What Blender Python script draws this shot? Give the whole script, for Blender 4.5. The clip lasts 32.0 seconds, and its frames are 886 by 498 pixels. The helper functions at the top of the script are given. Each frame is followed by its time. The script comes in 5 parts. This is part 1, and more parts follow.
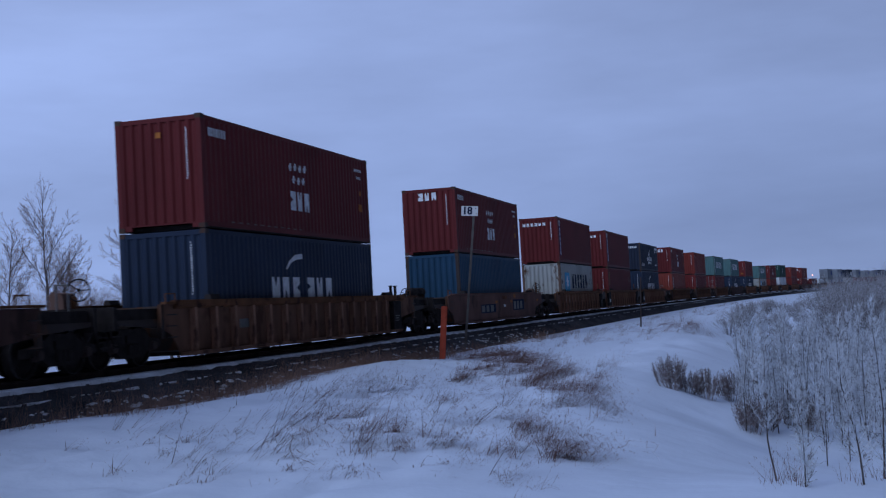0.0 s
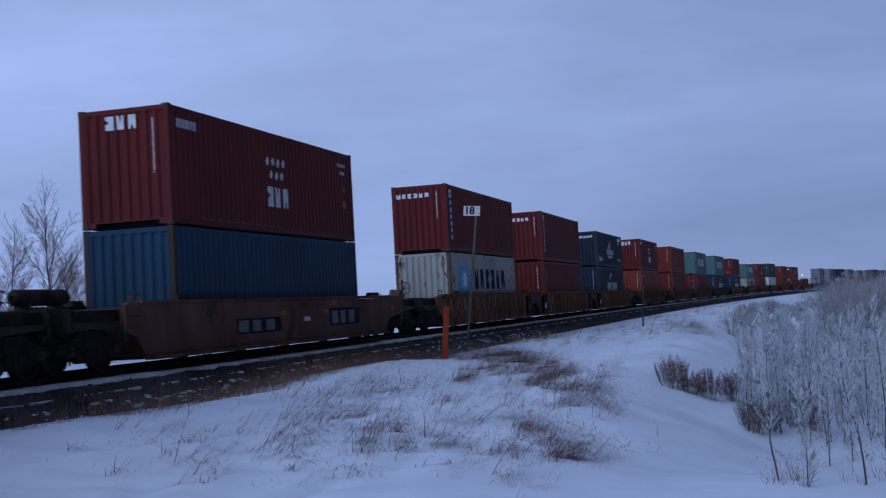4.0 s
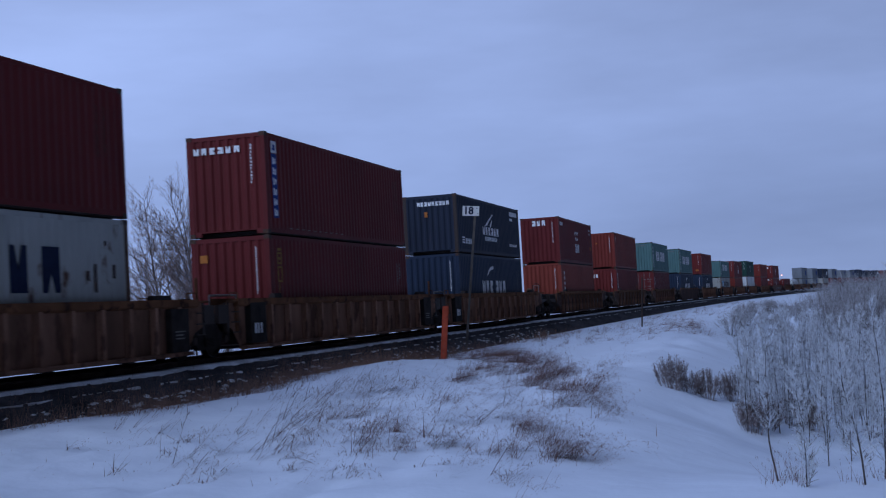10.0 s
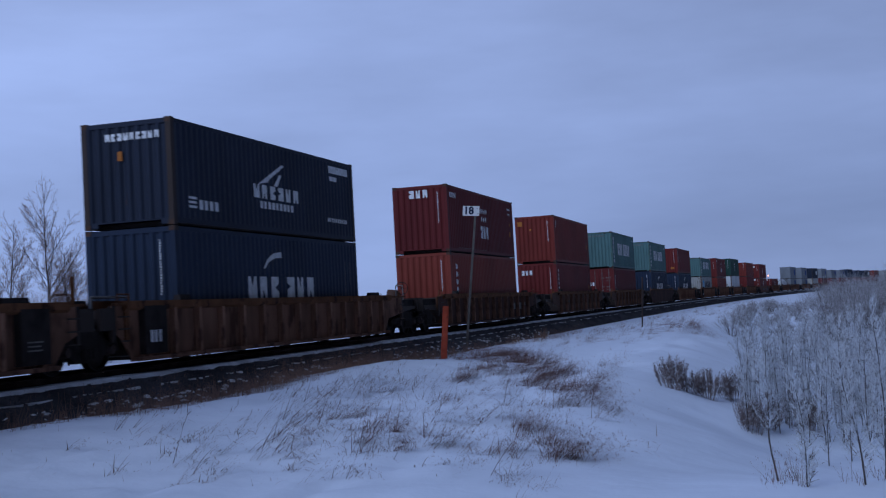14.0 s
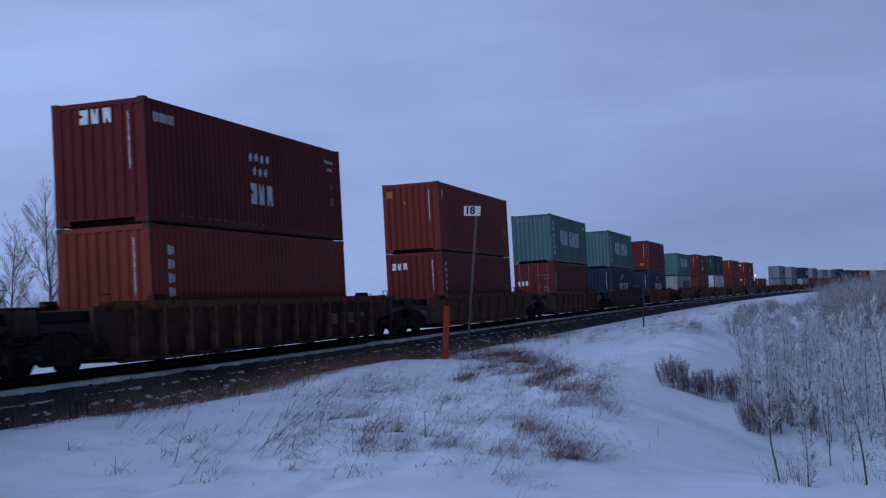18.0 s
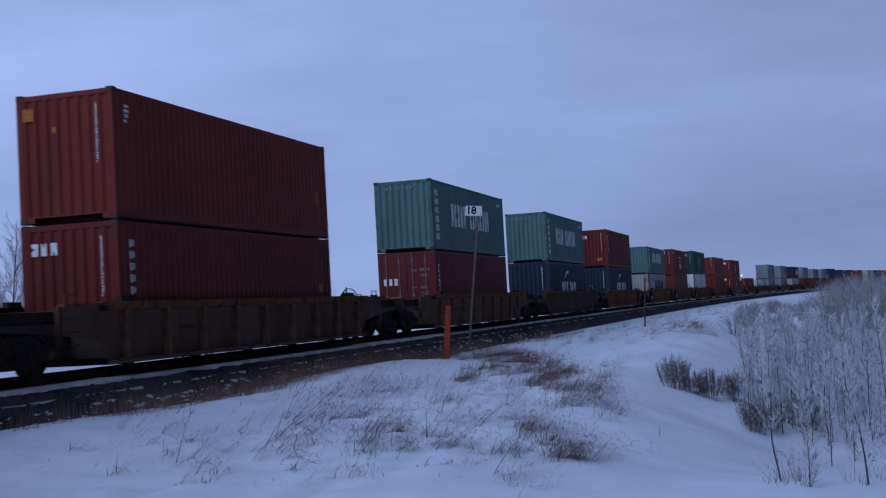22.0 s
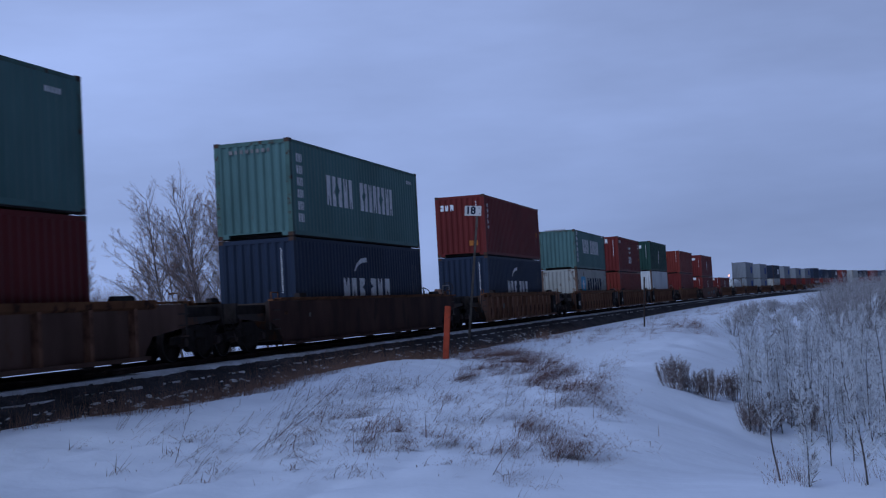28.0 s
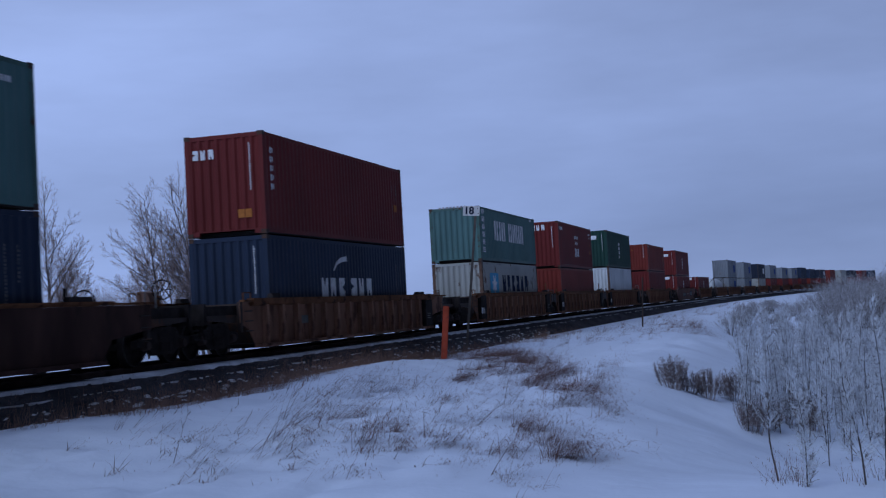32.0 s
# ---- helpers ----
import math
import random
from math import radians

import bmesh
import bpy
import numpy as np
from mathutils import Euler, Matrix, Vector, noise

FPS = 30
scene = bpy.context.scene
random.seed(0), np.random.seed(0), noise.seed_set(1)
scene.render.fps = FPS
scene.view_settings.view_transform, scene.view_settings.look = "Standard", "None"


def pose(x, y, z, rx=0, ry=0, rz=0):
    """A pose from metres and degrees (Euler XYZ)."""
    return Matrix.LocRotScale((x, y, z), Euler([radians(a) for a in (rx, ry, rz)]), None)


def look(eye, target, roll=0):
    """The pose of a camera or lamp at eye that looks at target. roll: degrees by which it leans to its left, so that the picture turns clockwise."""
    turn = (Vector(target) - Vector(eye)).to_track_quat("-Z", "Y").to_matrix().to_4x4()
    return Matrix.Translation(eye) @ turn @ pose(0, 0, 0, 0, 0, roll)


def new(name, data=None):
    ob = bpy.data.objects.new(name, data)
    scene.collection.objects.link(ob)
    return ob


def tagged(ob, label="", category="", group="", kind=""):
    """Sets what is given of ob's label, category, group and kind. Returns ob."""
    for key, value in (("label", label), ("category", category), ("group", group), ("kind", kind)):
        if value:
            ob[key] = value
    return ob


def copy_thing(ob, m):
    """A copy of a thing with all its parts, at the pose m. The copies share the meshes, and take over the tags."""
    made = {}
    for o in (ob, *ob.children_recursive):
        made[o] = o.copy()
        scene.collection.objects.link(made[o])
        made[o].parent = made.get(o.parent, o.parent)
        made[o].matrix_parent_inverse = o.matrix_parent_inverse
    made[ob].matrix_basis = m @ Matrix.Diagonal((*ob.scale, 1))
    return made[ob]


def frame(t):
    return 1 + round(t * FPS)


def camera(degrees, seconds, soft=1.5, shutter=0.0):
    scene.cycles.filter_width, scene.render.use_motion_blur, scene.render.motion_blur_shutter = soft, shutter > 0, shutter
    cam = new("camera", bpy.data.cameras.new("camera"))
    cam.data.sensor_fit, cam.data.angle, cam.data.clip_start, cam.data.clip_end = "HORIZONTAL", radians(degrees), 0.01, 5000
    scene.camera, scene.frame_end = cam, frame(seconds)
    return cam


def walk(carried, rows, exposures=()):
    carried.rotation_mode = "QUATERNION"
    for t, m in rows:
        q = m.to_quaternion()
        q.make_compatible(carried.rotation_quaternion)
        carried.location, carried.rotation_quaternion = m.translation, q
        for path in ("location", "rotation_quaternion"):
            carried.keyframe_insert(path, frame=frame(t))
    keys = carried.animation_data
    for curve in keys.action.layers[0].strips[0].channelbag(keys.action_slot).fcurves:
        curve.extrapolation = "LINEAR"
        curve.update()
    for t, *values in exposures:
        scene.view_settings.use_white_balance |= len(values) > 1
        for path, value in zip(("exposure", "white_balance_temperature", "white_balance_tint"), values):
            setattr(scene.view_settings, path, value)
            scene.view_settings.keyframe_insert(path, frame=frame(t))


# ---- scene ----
EYE = (15.345, 0.0, 0.987)
SWAY = (  # seconds, degrees by which the hand-steadied tripod head swings to the left
    (0, -0.04), (1.5, -0.035), (2.5, 0.0), (3.5, 0.045), (5.5, 0.1), (6.5, 0.085), (8.5, 0.08), (9.5, 0.04),
    (10.5, 0.0), (11.5, -0.015), (12.5, 0.0), (13.5, 0.015), (14.5, 0.04), (16.5, 0.065), (17.5, 0.083),
    (20, 0.088), (21, 0.122), (22.5, 0.155), (23.5, 0.155), (25, 0.125), (25.5, 0.09), (27.5, 0.12),
    (29.5, 0.12), (30.5, 0.083), (31.5, 0.055), (32, 0.04))


def aim(swing):
    yaw, tilt = radians(16.3305 + swing), radians(2.708)
    way = Vector((-math.sin(yaw) * math.cos(tilt), math.cos(yaw) * math.cos(tilt), math.sin(tilt)))
    return look(EYE, Vector(EYE) + way, -3.204)


cam = camera(40.405, 32.0, soft=1.2, shutter=0.5)
walk(cam, [(t, aim(a)) for t, a in SWAY], ((0, -0.02), (2, 0.02), (5, 0.02), (7.5, 0.0), (9, 0.08), (10, 0.09), (11, 0.0), (12, 0.09), (13, 0.06), (14, 0.0), (17, 0.01), (18, 0.0),
                                                (20, 0.06), (22, 0.0), (24, 0.05), (25, -0.03), (27, 0.02), (29, 0.0), (31, 0.04), (32, -0.02)))

# ---- the track's line and the train's run ----
BEND, RADIUS, BEND_END = 82.3, 2130.0, 800.0
RUN = ((0, 0.0), (2, 12.6), (4, 25.17), (6, 37.71), (8, 50.23), (10, 62.75), (12, 75.25), (14, 87.68), (16, 100.08),
       (18, 112.45), (20, 124.81), (22, 137.16), (24, 149.47), (26, 161.75), (28, 173.99), (30, 186.2), (32, 198.38))


def along(s, u=0.0, z=0.0):
    """The point s metres along the track and u metres to its camera side, and the track's heading there."""
    a = min(max(s - BEND, 0.0), BEND_END - BEND) / RADIUS
    x, y = RADIUS * (1 - math.cos(a)), min(s, BEND) + RADIUS * math.sin(a)
    over = max(s - BEND_END, 0.0)
    x, y = x + over * math.sin(a), y + over * math.cos(a)
    return Vector((x + u * math.cos(a), y - u * math.sin(a), z)), a


def run_at(t):
    return float(np.interp(t, [r[0] for r in RUN], [r[1] for r in RUN]))


def on_track(s, z=0.0):
    p, a = along(s, 0.0, z)
    return Matrix.Translation(p) @ Matrix.Rotation(-a, 4, "Z")


# ---- world and light ----
world = bpy.data.worlds.new("dusk_sky")
scene.world = world
world.use_nodes = True
wn, wl = world.node_tree.nodes, world.node_tree.links
wn.clear()


def wnode(kind, **values):
    n = wn.new(kind)
    for k, v in values.items():
        n.inputs[k].default_value = v
    return n


coord = wn.new("ShaderNodeTexCoord")
split = wn.new("ShaderNodeSeparateXYZ")
wl.new(coord.outputs["Generated"], split.inputs[0])
lift = wn.new("ShaderNodeValToRGB")
lift.color_ramp.elements[0].position, lift.color_ramp.elements[0].color = 0.0, (0.245, 0.335, 0.604, 1)
lift.color_ramp.elements[1].position, lift.color_ramp.elements[1].color = 0.9, (0.225, 0.305, 0.565, 1)
for at, col in ((0.06, (0.245, 0.34, 0.624, 1)), (0.16, (0.272, 0.372, 0.678, 1)), (0.3, (0.268, 0.362, 0.658, 1)), (0.45, (0.25, 0.342, 0.633, 1))):
    e = lift.color_ramp.elements.new(at)
    e.color = col
wl.new(split.outputs["Z"], lift.inputs[0])
# the west side, where the last light stands, is brighter than the east
side = wn.new("ShaderNodeMapRange")
for k, v in (("From Min", -0.75), ("From Max", 0.85), ("To Min", 1.30), ("To Max", 0.55)):
    side.inputs[k].default_value = v
wl.new(split.outputs["X"], side.inputs["Value"])
east = wn.new("ShaderNodeMapRange")   # the night side
east.interpolation_type = "SMOOTHSTEP"
for k, v in (("From Min", 0.07), ("From Max", 0.45), ("To Min", 1.0), ("To Max", 0.08)):
    east.inputs[k].default_value = v
wl.new(split.outputs["X"], east.inputs["Value"])
fall = wn.new("ShaderNodeMath")
fall.operation = "MULTIPLY"
wl.new(side.outputs[0], fall.inputs[0])
wl.new(east.outputs[0], fall.inputs[1])
stretch = wn.new("ShaderNodeMapping")
stretch.inputs["Scale"].default_value = (1.2, 1.2, 5.0)
wl.new(coord.outputs["Generated"], stretch.inputs[0])
cloud = wnode("ShaderNodeTexNoise", Scale=2.2, Detail=5.0, Roughness=0.55)
wl.new(stretch.outputs[0], cloud.inputs["Vector"])
band = wn.new("ShaderNodeMapRange")
for k, v in (("From Min", 0.3), ("From Max", 0.7), ("To Min", 0.86), ("To Max", 1.14)):
    band.inputs[k].default_value = v
wl.new(cloud.outputs[0], band.inputs["Value"])
both = wn.new("ShaderNodeMath")
both.operation = "MULTIPLY"
wl.new(fall.outputs[0], both.inputs[0])
wl.new(band.outputs[0], both.inputs[1])
tone = wn.new("ShaderNodeVectorMath")
tone.operation = "SCALE"
wl.new(lift.outputs[0], tone.inputs[0])
wl.new(both.outputs[0], tone.inputs["Scale"])
ground_sky = wn.new("ShaderNodeBackground")
wl.new(tone.outputs[0], ground_sky.inputs["Color"])
ground_sky.inputs["Strength"].default_value = 0.95
wout = wn.new("ShaderNodeOutputWorld")
wl.new(ground_sky.outputs[0], wout.inputs[0])

lamp = bpy.data.lights.new("low_sun", "SUN")
lamp.energy, lamp.angle, lamp.color = 1.04, radians(30), (0.60, 0.74, 1.03)
low_sun = new("low_sun", lamp)
low_sun.matrix_basis = look((-30, -80, 50), (0, 0, 0))


# ---- materials ----
def material(name, base, rough=0.7, metal=0.0, vary=0.25, scale=3.0, bump=0.15, grain=60.0, second=None, amount=0.0,
             spread=1.6, stretch=(1, 1, 1), each=0.0, gloss=0.12, depth=0.01):
    """A weathered surface: large stains, fine grain and, where given, a second colour (rust, frost, snow) in patches."""
    m = bpy.data.materials.new(name)
    m.use_nodes = True
    n, l = m.node_tree.nodes, m.node_tree.links
    shade = n["Principled BSDF"]
    shade.inputs["Roughness"].default_value, shade.inputs["Metallic"].default_value = rough, metal
    shade.inputs["Specular IOR Level"].default_value = gloss
    co = n.new("ShaderNodeTexCoord")
    mp = n.new("ShaderNodeMapping")
    mp.inputs["Scale"].default_value = stretch
    l.new(co.outputs["Object"], mp.inputs[0])
    big, fine = n.new("ShaderNodeTexNoise"), n.new("ShaderNodeTexNoise")
    big.inputs["Scale"].default_value, big.inputs["Detail"].default_value = scale, 4.0
    fine.inputs["Scale"].default_value, fine.inputs["Detail"].default_value = grain, 3.0
    l.new(mp.outputs[0], big.inputs["Vector"])
    l.new(mp.outputs[0], fine.inputs["Vector"])
    mix = n.new("ShaderNodeMix")
    mix.data_type = "RGBA"
    dark = tuple(c * (1 - vary) for c in base)
    light = tuple(min(1.0, c * (1 + vary)) for c in base)
    mix.inputs["A"].default_value, mix.inputs["B"].default_value = (*dark, 1), (*light, 1)
    rng = n.new("ShaderNodeMapRange")
    rng.inputs["From Min"].default_value, rng.inputs["From Max"].default_value = 0.3, 0.7
    l.new(big.outputs[0], rng.inputs["Value"])
    l.new(rng.outputs[0], mix.inputs["Factor"])
    last = mix.outputs["Result"]
    if each:
        info = n.new("ShaderNodeObjectInfo")
        vr = n.new("ShaderNodeMapRange")
        vr.inputs["To Min"].default_value, vr.inputs["To Max"].default_value = 1 - each, 1 + each
        l.new(info.outputs["Random"], vr.inputs["Value"])
        mul = n.new("ShaderNodeVectorMath")
        mul.operation = "SCALE"
        l.new(last, mul.inputs[0])
        l.new(vr.outputs[0], mul.inputs["Scale"])
        last = mul.outputs[0]
    if second:
        patch = n.new("ShaderNodeTexNoise")
        patch.inputs["Scale"].default_value, patch.inputs["Detail"].default_value = spread, 7.0
        patch.inputs["Roughness"].default_value = 0.65
        l.new(mp.outputs[0], patch.inputs["Vector"])
        cut = n.new("ShaderNodeMapRange")
        cut.inputs["From Min"].default_value = 0.72 - 0.44 * amount
        cut.inputs["From Max"].default_value = 0.80 - 0.44 * amount
        l.new(patch.outputs[0], cut.inputs["Value"])
        over = n.new("ShaderNodeMix")
        over.data_type = "RGBA"
        l.new(cut.outputs[0], over.inputs["Factor"])
        l.new(last, over.inputs["A"])
        over.inputs["B"].default_value = (*second, 1)
        last = over.outputs["Result"]
    l.new(last, shade.inputs["Base Color"])
    if bump:
        bp = n.new("ShaderNodeBump")
        bp.inputs["Strength"].default_value, bp.inputs["Distance"].default_value = bump, depth
        l.new(fine.outputs[0], bp.inputs["Height"])
        l.new(bp.outputs[0], shade.inputs["Normal"])
    return m


RUST = (0.10, 0.045, 0.025)


def paint(name, base, amount=0.12, rough=0.5):
    return material(name, base, rough, 0.0, 0.22, 0.8, 0.08, 40.0, RUST, amount, 2.2, (1, 0.6, 0.35), gloss=0.10)


PAINT = {
    "maroon": paint("maroon_paint", (0.130, 0.0215, 0.0215)),
    "red": paint("red_paint", (0.150, 0.025, 0.023)),
    "brick": paint("brick_red_paint", (0.185, 0.033, 0.025)),
    "orange": paint("orange_red_paint", (0.225, 0.046, 0.032)),
    "blue": paint("blue_paint", (0.023, 0.035, 0.062)),
    "teal": paint("teal_blue_paint", (0.020, 0.060, 0.105)),
    "navy": paint("navy_paint", (0.024, 0.031, 0.050)),
    "green": paint("sea_green_paint", (0.094, 0.180, 0.172)),
    "darkgreen": paint("dark_green_paint", (0.022, 0.060, 0.048)),
    "grey": paint("light_grey_paint", (0.37, 0.37, 0.34), 0.36),
    "slate": paint("slate_grey_paint", (0.21, 0.225, 0.24), 0.2),
    "white": paint("white_paint", (0.62, 0.64, 0.64), 0.15),
}
STEEL_POST = paint("post_paint", (0.055, 0.04, 0.035), 0.4)
MARK_WHITE = material("white_lettering", (0.74, 0.745, 0.75), 0.8, 0, 0.15, 6.0, 0.0, second=(0.2, 0.15, 0.14), amount=0.2, spread=5.0)
MARK_DARK = material("navy_lettering", (0.012, 0.02, 0.05), 0.8, 0, 0.2, 6.0, 0.0)
MARK_BLUE = material("blue_lettering", (0.022, 0.055, 0.23), 0.7, 0, 0.2, 6.0, 0.0)
MARK_CYAN = material("pale_blue_emblem", (0.10, 0.40, 0.62), 0.7, 0, 0.1, 4.0, 0.0)
MARK_ORANGE = material("orange_label", (0.42, 0.145, 0.035), 0.7, 0, 0.2, 9.0, 0.0)
WELL = {
    "rust": material("rusty_brown_steel", (0.225, 0.115, 0.076), 0.85, 0, 0.35, 1.2, 0.2, 50, (0.11, 0.052, 0.036), 0.42, 1.5, (1, 1, 0.4), 0.15),
    "brown": material("dark_brown_steel", (0.155, 0.090, 0.070), 0.85, 0, 0.3, 1.2, 0.2, 50, (0.17, 0.075, 0.045), 0.25, 1.5, (1, 1, 0.4), 0.15),
    # rust paler than the walls, with the light on the rib faces in it
    "rib": material("lit_rust_rib", (0.26, 0.135, 0.088), 0.85, 0, 0.35, 1.2, 0.2, 50, (0.14, 0.07, 0.05), 0.35, 2.0, (1, 1, 0.4), 0.2),
    "dark": material("sooty_brown_steel", (0.090, 0.047, 0.039), 0.85, 0, 0.3, 1.2, 0.2, 50, (0.06, 0.034, 0.027), 0.4, 1.5, (1, 1, 0.4), 0.1),
    "smooth": material("faded_red_brown_steel", (0.165, 0.085, 0.068), 0.8, 0, 0.25, 1.0, 0.15, 50, (0.09, 0.055, 0.045), 0.3, 1.2, (1, 1, 0.5), 0.1),
}
SILL = material("orange_rust_sill", (0.165, 0.070, 0.034), 0.85, 0, 0.35, 1.5, 0.2, 40, (0.05, 0.022, 0.014), 0.4, 2.0)
BLACK = material("black_grimy_steel", (0.036, 0.029, 0.027), 0.9, 0, 0.4, 3.0, 0.2)
TREAD = material("worn_steel_glint", (0.085, 0.08, 0.08), 0.55, 0.4, 0.3, 4.0, 0.05)
RAIL = material("rusty_rail_steel", (0.085, 0.06, 0.055), 0.75, 0.2, 0.35, 2.0, 0.2)
SNOW = material("snow", (0.79, 0.852, 0.945), 0.9, 0, 0.045, 0.6, 0.28, 4.0, depth=0.06)
DIRTY = material("dirty_snow", (0.60, 0.62, 0.64), 0.9, 0, 0.3, 3.0, 0.5, 12.0, (0.07, 0.068, 0.068), 0.12, 2.4, (1, 0.5, 1))
BALLAST = material("dark_crushed_stone", (0.060, 0.058, 0.063), 0.95, 0, 0.5, 1.5, 1.0, 18.0, (0.4, 0.41, 0.44), 0.14, 2.2, (1.0, 0.45, 1), depth=0.05, gloss=0.03)
STONE = material("ballast_stone", (0.060, 0.058, 0.063), 0.95, 0, 0.4, 5.0, 0.3, 40, (0.4, 0.41, 0.44), 0.05, 2.5)
GRASS = material("dry_grass", (0.215, 0.125, 0.108), 0.9, 0, 0.4, 2.5, 0.0, 30, (0.42, 0.36, 0.36), 0.28, 7.0)
STALKS = material("dark_stalks", (0.20, 0.128, 0.118), 0.9, 0, 0.4, 2.5, 0.0, 30, (0.45, 0.43, 0.44), 0.1, 5.0)
TALLGRASS = material("dark_dry_grass", (0.26, 0.155, 0.115), 0.9, 0, 0.4, 2.5, 0.0, 30)
FROST = material("frosted_twigs", (0.57, 0.595, 0.63), 0.9, 0, 0.15, 2.0, 0.0, 30, (0.14, 0.12, 0.12), 0.47, 11.0)
BRUSH = material("rimed_brown_twigs", (0.42, 0.415, 0.43), 0.9, 0, 0.25, 1.5, 0.0, 30, (0.16, 0.135, 0.135), 0.50, 5.0)
STEM = material("grey_brown_bark", (0.085, 0.072, 0.07), 0.9, 0, 0.35, 3.0, 0.2, 30, (0.45, 0.47, 0.50), 0.2, 6.0)
DRYTWIG = material("dry_brown_twigs", (0.21, 0.165, 0.16), 0.9, 0, 0.35, 3.0, 0.0, 30, (0.50, 0.50, 0.53), 0.46, 11.0)
TREETWIG = material("far_tree_twigs", (0.27, 0.195, 0.18), 0.9, 0, 0.3, 0.5, 0.0, 30)
TREEBARK = material("poplar_bark", (0.115, 0.095, 0.09), 0.9, 0, 0.35, 1.0, 0.3, 20)
POSTRED = material("weathered_orange_post", (0.50, 0.085, 0.045), 0.7, 0, 0.2, 4.0, 0.1, 40, (0.3, 0.06, 0.04), 0.3, 6.0)
POLE = material("weathered_sign_post", (0.115, 0.10, 0.09), 0.8, 0.1, 0.3, 3.0, 0.15)
STAINED = material("rust_stained_green_rail", (0.08, 0.15, 0.133), 0.7, 0, 0.3, 0.8, 0.1, 40, (0.075, 0.05, 0.036), 0.40, 5.0)
RUSTY = material("rusty_corner_steel", (0.13, 0.08, 0.06), 0.9, 0, 0.4, 3.0, 0.2, 40, (0.30, 0.28, 0.26), 0.3, 2.5)
GALV = material("galvanised_steel", (0.20, 0.19, 0.185), 0.6, 0.4, 0.25, 4.0, 0.1)
MARK_YELLOW = material("olive_yellow_label", (0.30, 0.20, 0.05), 0.7, 0, 0.2, 9.0, 0.0)
SIGNFACE = material("sign_white", (0.64, 0.63, 0.62), 0.6, 0, 0.06, 5.0, 0.0)


# ---- mesh tools ----
class Geo:
    def __init__(self):
        self.v, self.f = [], []

    def box(self, x0, x1, y0, y1, z0, z1):
        b = len(self.v)
        self.v += [(x, y, z) for z in (z0, z1) for y in (y0, y1) for x in (x0, x1)]
        self.f += [tuple(b + i for i in q) for q in ((0, 2, 3, 1), (4, 5, 7, 6), (0, 1, 5, 4), (2, 6, 7, 3), (0, 4, 6, 2), (1, 3, 7, 5))]
        return self

    def prism(self, ring, offset):
        """A closed ring of points swept along an offset."""
        b, n = len(self.v), len(ring)
        o = Vector(offset)
        self.v += [tuple(p) for p in ring] + [tuple(Vector(p) + o) for p in ring]
        self.f += [tuple(range(b, b + n))[::-1], tuple(range(b + n, b + 2 * n))]
        self.f += [(b + i, b + (i + 1) % n, b + n + (i + 1) % n, b + n + i) for i in range(n)]
        return self

    def tube(self, p, q, r0, r1, n=6, caps=True):
        p, q = Vector(p), Vector(q)
        d = (q - p)
        if d.length < 1e-6:
            return self
        d.normalize()
        a = d.orthogonal().normalized()
        c = d.cross(a)
        b = len(self.v)
        for o, r in ((p, r0), (q, r1)):
            for i in range(n):
                t = 2 * math.pi * i / n
                self.v.append(tuple(o + a * (r * math.cos(t)) + c * (r * math.sin(t))))
        self.f += [(b + i, b + (i + 1) % n, b + n + (i + 1) % n, b + n + i) for i in range(n)]
        if caps:
            self.f += [tuple(range(b, b + n))[::-1], tuple(range(b + n, b + 2 * n))]
        return self

    def mesh(self, name, *mats, smooth=False):
        me = bpy.data.meshes.new(name)
        me.from_pydata(self.v, [], self.f)
        for m in mats:
            me.materials.append(m)
        if smooth:
            me.polygons.foreach_set("use_smooth", [True] * len(me.polygons))
        me.update()
        return me


MESHES = {}


def shared(key, build, mat):
    """One mesh for each shape and material, shared by the parts that use it."""
    k = (key, mat.name)
    if k not in MESHES:
        MESHES[k] = build().mesh("piece", mat)
    return MESHES[k]


def part(name, geo, mat, parent, label="", at=None):
    me = geo if isinstance(geo, bpy.types.Mesh) else geo.mesh(name, mat)
    ob = new(name, me)
    ob.parent = parent
    if at is not None:
        ob.matrix_basis = at
    if label:
        tagged(ob, label)
    return ob


LAMP = bpy.data.materials.new("lit_lamp")
LAMP.use_nodes = True
LAMP.node_tree.nodes["Principled BSDF"].inputs["Emission Color"].default_value = (1.0, 0.30, 0.08, 1)
LAMP.node_tree.nodes["Principled BSDF"].inputs["Emission Strength"].default_value = 1.7


def thing(name, label, category, group="", kind=""):
    return tagged(new(name), label, category, group, kind)


# ---- ground, track bed and rails ----
def ease(a, b, x):
    t = min(max((x - a) / (b - a), 0.0), 1.0)
    return t * t * (3 - 2 * t)


